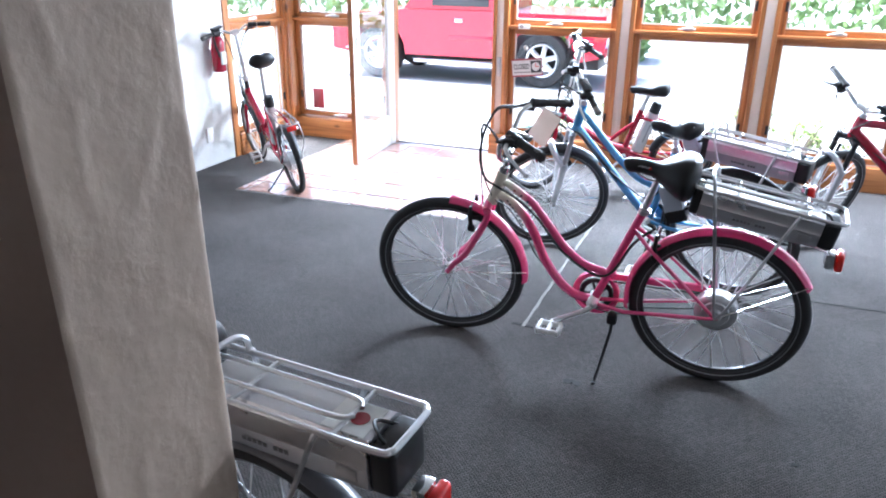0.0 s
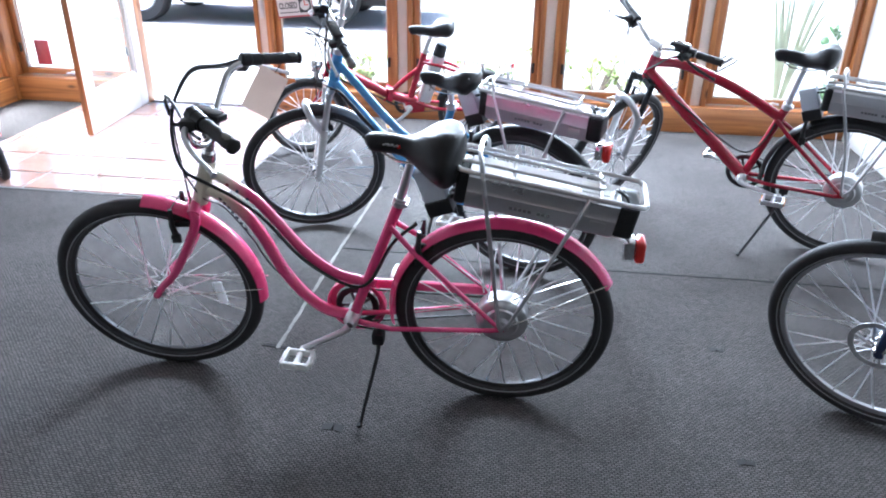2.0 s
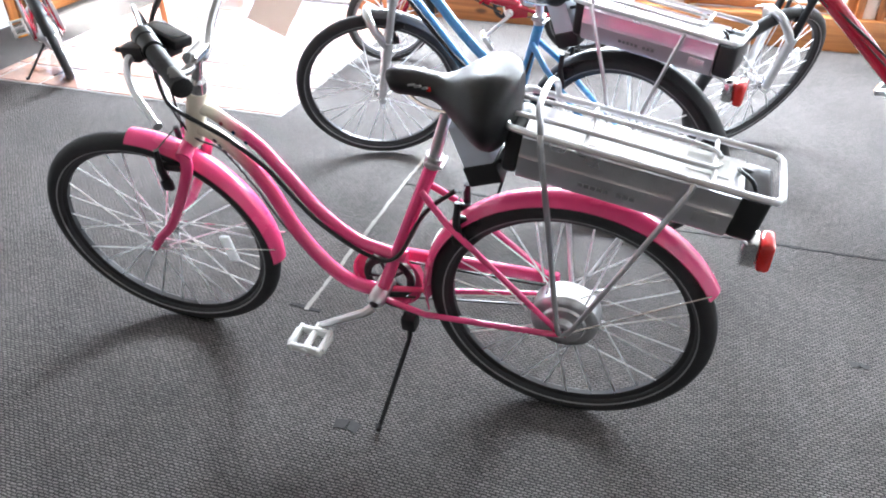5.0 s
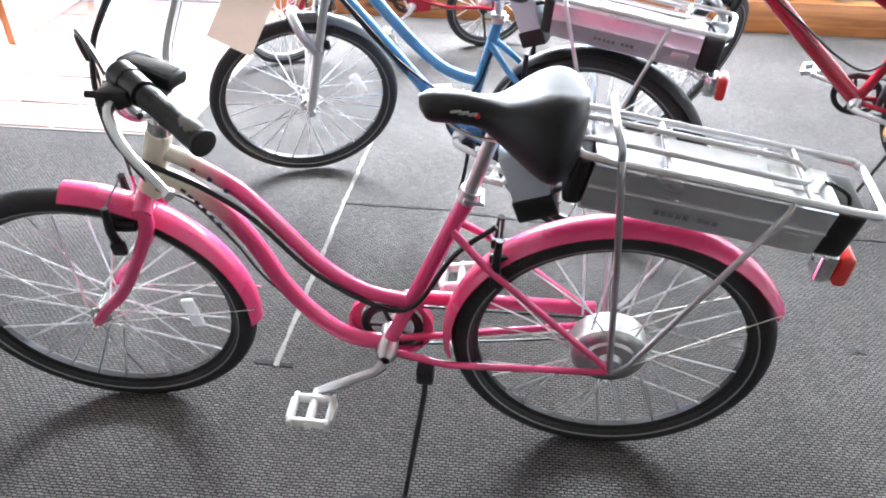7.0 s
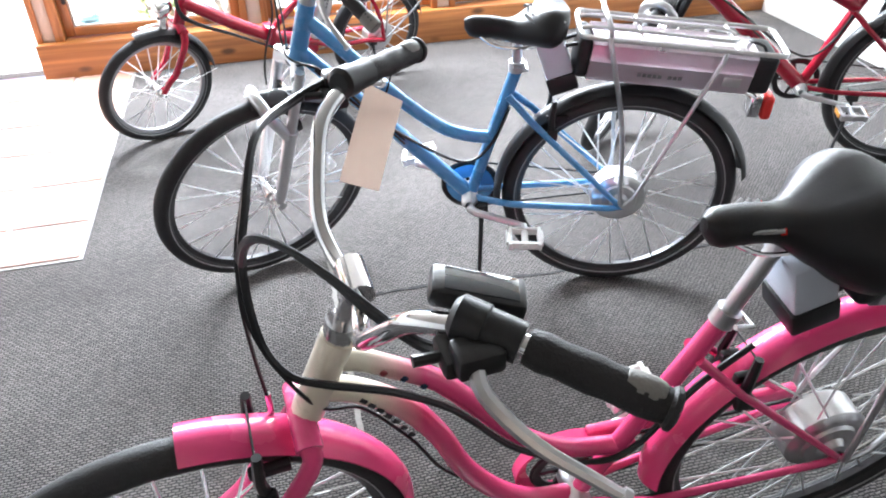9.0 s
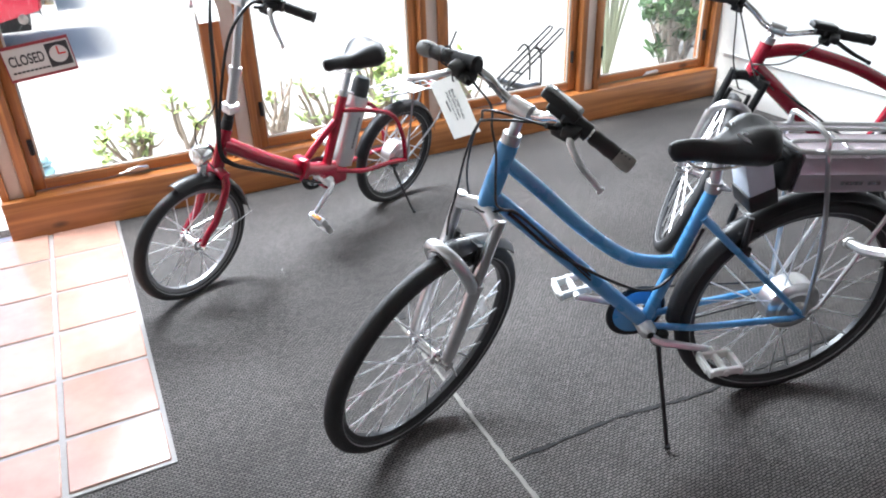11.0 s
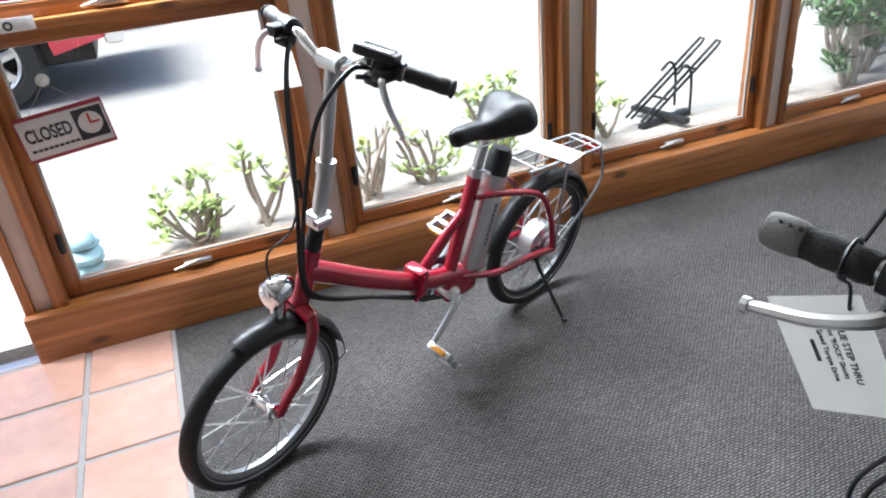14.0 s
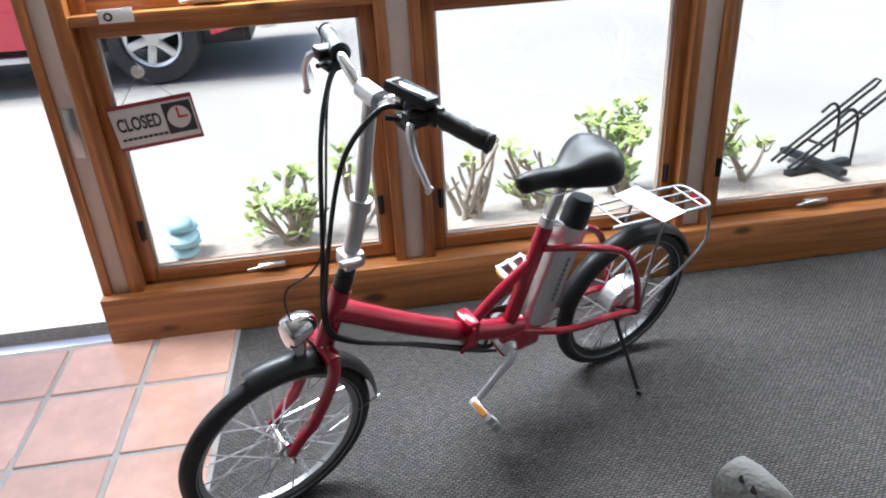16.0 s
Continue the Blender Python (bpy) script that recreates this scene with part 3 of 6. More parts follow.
SPOKES = {}
def wheel(bike, name, cx, r, tyre, S, hub="plain", mount="v", rim_mat=None, stripe=True, count=28, motor_r=0.075):
    rim_r = r - tyre * 1.75
    b = lathe(bmesh.new(), [(rim_r + 0.006, 0.014), (rim_r - 0.002, 0.013), (rim_r - 0.014, 0.007), (rim_r - 0.014, -0.007), (rim_r - 0.002, -0.013), (rim_r + 0.006, -0.014)], 64, (cx, 0, r))
    b.transform(S)
    w = part(name, b, rim_mat or DARK_RIM, bike, "spoked bicycle wheel")
    prof = [((r - tyre) + tyre * math.cos(a) * 1.0, tyre * math.sin(a)) for a in (2 * math.pi * k / 14 for k in range(14))]
    b = lathe(bmesh.new(), prof, 72, (cx, 0, r))
    b.transform(S)
    part("tyre", b, RUBBER, w, "black rubber tyre")
    if stripe:
        b = bmesh.new()
        for sg in (-1, 1):
            lathe(b, [(r - tyre * 1.55, sg * (tyre * 0.88)), (r - tyre * 1.43, sg * (tyre * 0.94)), (r - tyre * 1.43, sg * (tyre * 0.96)), (r - tyre * 1.55, sg * (tyre * 0.9))], 64, (cx, 0, r))
        b.transform(S)
        part("sidewall_stripe", b, REFLEX, w, "thin grey reflective sidewall stripe")
    if hub == "motor":
        q = motor_r
        b = lathe(bmesh.new(), [(0.012, 0.062), (0.022, 0.058), (0.028, 0.045), (q * 0.62, 0.042), (q * 0.68, 0.036), (q * 0.9, 0.034), (q, 0.026), (q, -0.026), (q * 0.9, -0.034), (q * 0.68, -0.036), (q * 0.62, -0.042), (0.028, -0.045), (0.022, -0.058), (0.012, -0.062)], 40, (cx, 0, r))
        r0, lat = q * 0.98, 0.026
        lab, mat = "round silver hub motor", ALU
    else:
        b = lathe(bmesh.new(), [(0.005, 0.055), (0.012, 0.05), (0.014, 0.04), (0.024, 0.036), (0.024, 0.032), (0.013, 0.028), (0.013, -0.028), (0.024, -0.032), (0.024, -0.036), (0.014, -0.04), (0.012, -0.05), (0.005, -0.055)], 24, (cx, 0, r))
        r0, lat = 0.022, 0.034
        lab, mat = "silver wheel hub", CHROME
    sweep(b, [(cx, -0.075, r), (cx, 0.075, r)], 0.006, 8)
    b.transform(S)
    part("hub", b, mat, w, lab)
    key = (round(r0, 3), round(rim_r, 3), lat)
    if key not in SPOKES:
        SPOKES[key] = spoke_mesh(r0, rim_r - 0.012, lat, ""), spoke_mesh(r0, rim_r - 0.012, -lat, "")
    for k in range(count):
        o = new("spoke", SPOKES[key][k % 2])
        o.parent = w
        pair = 1 if (k // 2) % 2 else -1
        lean = math.asin(min(0.9, r0 * 0.9 / rim_r)) * pair * (0.55 if hub == "motor" else 1.0)
        turn = Matrix.Rotation(2 * math.pi * (k + 0.5) / count, 4, "Y")
        slant = Matrix.Translation((0, 0, rim_r)) @ Matrix.Rotation(lean, 4, "Y") @ Matrix.Translation((0, 0, -rim_r))
        o.matrix_basis = S @ Matrix.Translation((cx, 0, r)) @ turn @ slant
    return w


def reflector(w, cx, r, rr, ang, S, mat=None):
    b = boxed(-0.045, 0.045, 0.004, 0.016, -0.015, 0.015, 0.005)
    b.transform(S @ Matrix.Translation((cx, 0, r)) @ Matrix.Rotation(ang, 4, "Y") @ Matrix.Translation((0, 0.0, rr)) @ Matrix.Rotation(0.2, 4, "Y"))
    part("wheel_reflector", b, mat or CLEAR_PLASTIC, w, "white wheel reflector")


def fender(bike, name, cx, r, rad, half, a0, a1, mat, S, label, edge=0.018):
    prof = []
    for k in range(9):
        u = -1 + k / 4
        prof.append((rad - edge * u * u, half * u))
    inner = [(p[0] - 0.0025, p[1] * 0.985) for p in prof][::-1]
    b = lathe(bmesh.new(), prof + inner, 30, (cx, 0, r), True, math.radians(a0), math.radians(a1))
    b.transform(S)
    return part(name, b, mat, bike, label)


def saddle(bike, x, z, length, width, mat=None, tilt=0.0, deep=0.105, accent=None):
    """Nose forward; x, z give the middle of the seat's top."""
    rings = []
    n = 25
    for k in range(n):
        s = 0.004 + 0.992 * k / (n - 1)
        px = x + length * (s - 0.5)
        end = math.sqrt(max(0.0, 1 - ((0.2 - s) / 0.2) ** 2)) if s < 0.2 else (math.sqrt(max(0.0, 1 - ((s - 0.9) / 0.1) ** 2)) if s > 0.9 else 1.0)
        u = min(1.0, max(0.0, (s - 0.16) / 0.5))
        u = u * u * (3 - 2 * u)
        w = width / 2 * (1 - 0.76 * u) * (0.06 + 0.94 * end)
        h = (deep - (deep - 0.06) * u) * (0.22 + 0.78 * end)
        top_z = z + 0.03 * (1 - u) - 0.012 * math.exp(-((s - 0.52) / 0.16) ** 2) - 0.026 * (1 - end) * (1 if s < 0.5 else 0.6)
        ring = []
        for q in range(24):
            a = 2 * math.pi * q / 24
            yy, zz = math.cos(a), math.sin(a)
            if zz >= 0:
                hz, wy = 0.58 * zz, w * math.copysign(abs(yy) ** 0.86, yy)
            else:
                hz, wy = -0.42 * (-zz) ** 0.8, w * (1 - 0.3 * (-zz)) * math.copysign(abs(yy) ** 0.7, yy)
            dip = -0.016 * math.exp(-(wy / (0.2 * width / 2 + 0.006)) ** 2) * (1 if zz > 0.5 else 0) * (1 - 0.7 * u) * end
            ring.append((px, wy, top_z - 0.58 * h + hz * h + dip))
        rings.append(ring)
    b = loft(bmesh.new(), rings)
    b.transform(Matrix.Translation((x, 0, z)) @ Matrix.Rotation(tilt, 4, "Y") @ Matrix.Translation((-x, 0, -z)))
    for f in b.faces:
        f.smooth = True
    ob = part("saddle", b, mat or VINYL, bike, "padded black vinyl saddle")
    if accent:
        for sg in (-1, 1):
            for dx, ln, hh, mt in ((0.08, 0.03, 0.004, accent), (0.066, 0.026, 0.005, accent), (0.05, 0.02, 0.005, accent), (0.04, 0.008, 0.009, RED_LENS)):
                u = min(1.0, max(0.0, ((x + dx - x) / length + 0.5 - 0.16) / 0.5))
                u = u * u * (3 - 2 * u)
                yy = width / 2 * (1 - 0.76 * u) * 0.97
                q = boxed(-ln / 2, ln / 2, -0.003, 0.0025, -hh / 2, hh / 2, 0.001)
                q.transform(Matrix.Translation((x + dx, sg * yy, z - 0.026 - 0.12 * (0.085 - dx))) @ Matrix.Rotation(sg * -0.5, 4, "Z") @ Matrix.Rotation(sg * 0.15, 4, "X") @ Matrix.Rotation(0.35, 4, "Y"))
                part("saddle_emblem", q, mt, ob, "pale emblem on the saddle's flank")
    b = bmesh.new()
    for sg in (-1, 1):
        sweep(b, smooth([(x - 0.09, sg * 0.04, z - 0.06), (x - 0.03, sg * 0.022, z - 0.082), (x + 0.05, sg * 0.02, z - 0.078), (x + length * 0.4, sg * 0.008, z - 0.045)], 4), 0.0035, 6)
    part("saddle_rail", b, CHROME, bike, "metal saddle rails")
    return ob


def pedal_set(bike, bbx, bbz, ang, q=0.09, length=0.165, pedal_mat=None, tip=0.0):
    for sg in (1, -1):
        a = ang + (math.pi if sg < 0 else 0)
        ex, ez = bbx + length * math.cos(a), bbz + length * math.sin(a)
        b = bar([(bbx, sg * (q - 0.02), bbz), (bbx + 0.02 * math.cos(a), sg * (q - 0.004), bbz + 0.02 * math.sin(a)), (ex, sg * (q + 0.008), ez)], (0.014, 0.009), 8)
        crank = part("crank", b, ALU, bike, "silver crank arm")
        pm = pedal_mat or WHITE_PLASTIC
        b = bmesh.new()
        y0, y1 = q + 0.02, q + 0.105
        for yy in (y0 + 0.01, y1 - 0.01):
            box(b, ex - 0.042, ex + 0.042, sg * yy - 0.006, sg * yy + 0.006, ez - 0.012, ez + 0.012, 0.004)
        for xx in (-0.042, 0.042):
            box(b, ex + xx - 0.006, ex + xx + 0.006, min(sg * y0, sg * y1), max(sg * y0, sg * y1), ez - 0.012, ez + 0.012, 0.004)
        sweep(b, [(ex, sg * (q + 0.005), ez), (ex, sg * y1, ez)], 0.010, 8)
        level = Matrix.Translation((ex, 0, ez)) @ Matrix.Rotation(radians(tip if sg > 0 else 12.0), 4, "Y") @ Matrix.Translation((-ex, 0, -ez))
        b.transform(level)
        part("pedal", b, pm, crank, "platform pedal")
        for xx in (-0.05, 0.05):
            b = boxed(ex + xx - 0.003, ex + xx + 0.003, min(sg * (y0 + 0.015), sg * (y1 - 0.015)), max(sg * (y0 + 0.015), sg * (y1 - 0.015)), ez - 0.008, ez + 0.008, 0.002)
            b.transform(level)
            part("pedal_reflector", b, AMBER if pm is not WHITE_PLASTIC else WHITE_PLASTIC, crank)
    b = lathe(bmesh.new(), [(0.024, 0.04), (0.024, -0.04), (0.012, -0.055), (0.012, 0.055)], 20, (bbx, 0, bbz))
    part("bottom_bracket", b, ALU, bike, "silver bottom bracket shell")


def chain(bike, bbx, bbz, rr, ring_r, cog=0.03, mat=None):
    y = -0.052
    b = lathe(bmesh.new(), [(ring_r, y + 0.003), (ring_r + 0.004, y), (ring_r, y - 0.003), (ring_r - 0.018, y - 0.002), (ring_r - 0.018, y + 0.002)], 44, (bbx, 0, bbz))
    for k in range(5):
        a = 2 * math.pi * k / 5
        sweep(b, [(bbx, y, bbz), (bbx + (ring_r - 0.014) * math.cos(a), y, bbz + (ring_r - 0.014) * math.sin(a))], 0.006, 6)
    part("chainring", b, mat or BLACK, bike, "chainring with a guard")
    b = bmesh.new()
    pts = [(bbx + ring_r * math.sin(a), y, bbz + ring_r * math.cos(a)) for a in (math.pi * k / 10 for k in range(11))]
    pts += [(-cog * math.sin(a), y, rr - cog * math.cos(a)) for a in (math.pi * k / 8 for k in range(9))]
    sweep(b, pts, 0.0035, 5, True)
    part("chain", b, BLACK, bike, "drive chain")


def kickstand(bike, x, z, tip, mat=None):
    b = bar([(x, 0.03, z), (x, 0.055, z - 0.05), tip], (0.008, 0.006), 8)
    box(b, x - 0.02, x + 0.02, 0.015, 0.055, z - 0.02, z + 0.025, 0.006)
    sweep(b, [Vector(tip) + Vector((0, 0, 0.012)), Vector(tip)], 0.009, 8)
    part("kickstand", b, mat or BLACK, bike, "kickstand folded out")


def rack_and_battery(bike, xf, zf, xr, zr, hubz, case, half=0.078, ctrl_x=None, lamp_back=0.0, emblem=False):
    """A silver tube rack from (xf, zf) to (xr, zr) with a long battery case hung below it."""
    def at(u, y, dz=0.0):
        return Vector((xf + (xr - xf) * u, y, zf + (zr - zf) * u + dz))
    b = bmesh.new()
    sweep(b, smooth([at(0.10, half), at(0.5, half), at(0.93, half), at(0.99, half * 0.85), at(1.0, half * 0.6), at(1.0, -half * 0.6), at(0.99, -half * 0.85), at(0.93, -half), at(0.5, -half), at(0.10, -half), at(0.03, -half, 0.0), at(0.0, -half * 0.7), at(0.0, half * 0.7), at(0.03, half)], 5)[:-1], 0.0068, 8, True)
    rails = part("rack", b, ALU, bike, "silver tubular luggage rack")
    b = bmesh.new()
    for y in (half * 0.42, -half * 0.42):
        sweep(b, smooth([at(0.0, y, 0.0), at(0.06, y, 0.008), at(0.4, y, 0.008), at(0.72, y, 0.006), at(0.78, y * 0.4, 0.004)], 4), 0.005, 8)
    for u in (0.3, 0.76):
        sweep(b, [at(u, half), at(u, -half)], 0.005, 8)
    part("rack_rail", b, ALU, rails)
    b = bmesh.new()
    sweep(b, smooth([at(0.14, half, -0.004), at(0.135, half, 0.028), at(0.12, half * 0.7, 0.045), at(0.115, 0, 0.048), at(0.12, -half * 0.7, 0.045), at(0.135, -half, 0.028), at(0.14, -half, -0.004)], 4), 0.0065, 8)
    part("rack_loop", b, ALU, rails)
    for sg in (1, -1):
        yo = sg * (half + 0.012)
        b = bar([at(0.14, sg * half, 0.0), at(0.145, yo, -0.02), (0.035, yo, zf - 0.25), (0.008, sg * 0.085, hubz + 0.05), (0.0, sg * 0.078, hubz + 0.012)], 0.0065, 8, 4)
        part("rack_stay", b, ALU, rails)
        b = bar([at(0.70, sg * half, -0.002), at(0.69, yo, -0.02), (-0.03, sg * 0.088, hubz + 0.045), (-0.004, sg * 0.08, hubz + 0.005)], 0.006, 8)
        part("rack_stay", b, ALU, rails)
    # battery case
    slope = math.atan2(zr - zf, xf - xr)
    L = xf - xr
    m = Matrix.Translation(at(0.0, 0, -0.012)) @ Matrix.Rotation(slope, 4, "Y")
    hw = 0.062
    b = bmesh.new()
    ring = [(-hw, -0.012), (-hw + 0.014, 0.0), (hw - 0.014, 0.0), (hw, -0.012), (hw, -0.05), (hw + 0.003, -0.056), (hw, -0.062), (hw, -0.1), (hw - 0.01, -0.112), (-hw + 0.01, -0.112), (-hw, -0.1), (-hw, -0.062), (-hw - 0.003, -0.056), (-hw, -0.05)]
    loft(b, [[(xx, y, z) for y, z in ring] for xx in (-0.035, -0.035 - (L - 0.12) * 0.5, -(L - 0.06))])
    b.transform(m)
    bat = part("battery", b, case, bike, "long silver battery case")
    for x0, x1, lab in ((-0.002, -0.036, "black front end cap"), (-(L - 0.061), -(L - 0.004), "black rear end cap")):
        b = boxed(min(x0, x1), max(x0, x1), -hw + 0.003, hw - 0.003, -0.108, -0.004, 0.012, 3)
        b.transform(m)
        part("end_cap", b, BLACK, bat, lab)
    for sg in (1, -1):
        b = bmesh.new()
        for k in range(9):
            x0 = -(0.16 + k * 0.013)
            if k == 5:
                continue
            box(b, x0 - 0.010, x0, sg * (hw + 0.0008) - 0.0006, sg * (hw + 0.0008) + 0.0006, -0.086, -0.077)
        b.transform(m)
        part("lettering", b, GREY_INK, bat, "dark unreadable lettering as plain bars")
        b = boxed(-(L - 0.085), -(L - 0.13), sg * (hw + 0.001) - 0.001, sg * (hw + 0.001) + 0.001, -0.09, -0.066, 0.001)
        b.transform(m)
        part("latch_plate", b, ALU, bat)
    wide = 0.046 if emblem else 0.03
    b = boxed(-(L - 0.17), -(L - 0.075 if emblem else L - 0.09), -wide, wide, 0.0004, 0.0016, 0)
    b.transform(m)
    part("sticker", b, WHITE_PLASTIC, bat, "white sticker on the case")
    if emblem:
        b = lathe(bmesh.new(), [(0.0005, 0.0), (0.019, 0.0), (0.019, 0.001), (0.0005, 0.001)], 24)
        b.transform(m @ Matrix.Translation((-(L - 0.11), 0.0, 0.0018)) @ Matrix.Rotation(radians(90), 4, "X"))
        part("emblem", b, SIGN_RED, bat, "round red emblem")
    b = bar([m @ Vector((-(L - 0.03), 0.03, -0.02)), m @ Vector((-(L - 0.05), 0.035, 0.014)), m @ Vector((-(L - 0.075), 0.0, 0.01)), m @ Vector((-(L - 0.04), -0.03, -0.01))], 0.004, 6, 4)
    part("power_lead", b, BLACK, bat)
    bx, bz = xr + 0.012 - lamp_back, zr - 0.175 + lamp_back * 0.6
    b = boxed(bx - 0.005, bx + 0.028, -0.026, 0.026, bz - 0.03, bz + 0.035, 0.008)
    lamp = part("tail_light", b, CHROME, bike, "rear lamp with a red lens")
    b = boxed(bx - 0.034, bx - 0.006, -0.031, 0.031, bz - 0.034, bz + 0.036, 0.010, 3)
    part("lens", b, RED_LENS, lamp, "red lens")
    b = bar([(bx + 0.01, 0.02, bz + 0.02), (bx + 0.03, 0.025, zr - 0.135), (bx + 0.12, 0.03, zr - 0.12 + 0.12 * (zf - zr) / L)], 0.003, 6)
    sweep(b, [(bx + 0.01, -0.02, bz + 0.02), (bx + 0.03, -0.025, zr - 0.135), (bx + 0.12, -0.03, zr - 0.12 + 0.12 * (zf - zr) / L)], 0.003, 6)
    part("lamp_bracket", b, ALU, lamp)
    cx = ctrl_x if ctrl_x is not None else xf + 0.055
    tip = Matrix.Translation((cx, 0, zf - 0.1)) @ Matrix.Rotation(0.35, 4, "Y") @ Matrix.Translation((-cx, 0, -(zf - 0.1)))
    b = boxed(cx - 0.035, cx + 0.035, -0.042, 0.042, zf - 0.13, zf - 0.03, 0.006, 2)
    b.transform(tip)
    c = part("controller", b, PALE_BOX, bike, "pale controller box behind the seat post")
    b = boxed(cx - 0.039, cx + 0.039, -0.044, 0.044, zf - 0.178, zf - 0.128, 0.006, 2)
    b.transform(tip)
    part("controller_base", b, BLACK, c, "black controller base")
    for yy in (-0.02, 0.02):
        b = bar([tip @ Vector((cx - 0.03, yy, zf - 0.06)), (xf - 0.005, yy * 1.3, zf - 0.045), (xf - 0.01, yy, zf - 0.09), tip @ Vector((cx - 0.03, yy, zf - 0.14))], 0.0055, 6, 4)
        part("connector_lead", b, BLACK, c, "black connector lead")


def frame_tubes(bike, tubes, mat, label):
    b = bmesh.new()
    for pts, r, n in tubes:
        sweep(b, smooth(pts, n) if n else [Vector(q) for q in pts], r, 12)
    return part("frame", b, mat, bike, label)


def stays(seat, bb, hubz, r=(0.0085, 0.007), y0=0.03, y1=0.068, bridge=True):
    out = []
    for sg in (1, -1):
        out.append(([(seat[0], sg * 0.018, seat[1]), (seat[0] * 0.8, sg * 0.045, seat[1] + (hubz - seat[1]) * 0.2), (0.0, sg * y1, hubz)], r, 0))
        out.append(([(bb[0] - 0.01, sg * 0.02, bb[1]), (bb[0] * 0.72, sg * 0.045, bb[1] + (hubz - bb[1]) * 0.1 - 0.006), (0.03, sg * y1, hubz - 0.008), (-0.012, sg * y1, hubz)], r, 0))
    return out


def steer_about(top, bottom, degrees):
    axis = (Vector((top[0], 0, top[1])) - Vector((bottom[0], 0, bottom[1]))).normalized()
    p = Vector((bottom[0], 0, bottom[1]))
    return Matrix.Translation(p) @ Matrix.Rotation(radians(degrees), 4, axis) @ Matrix.Translation(-p)


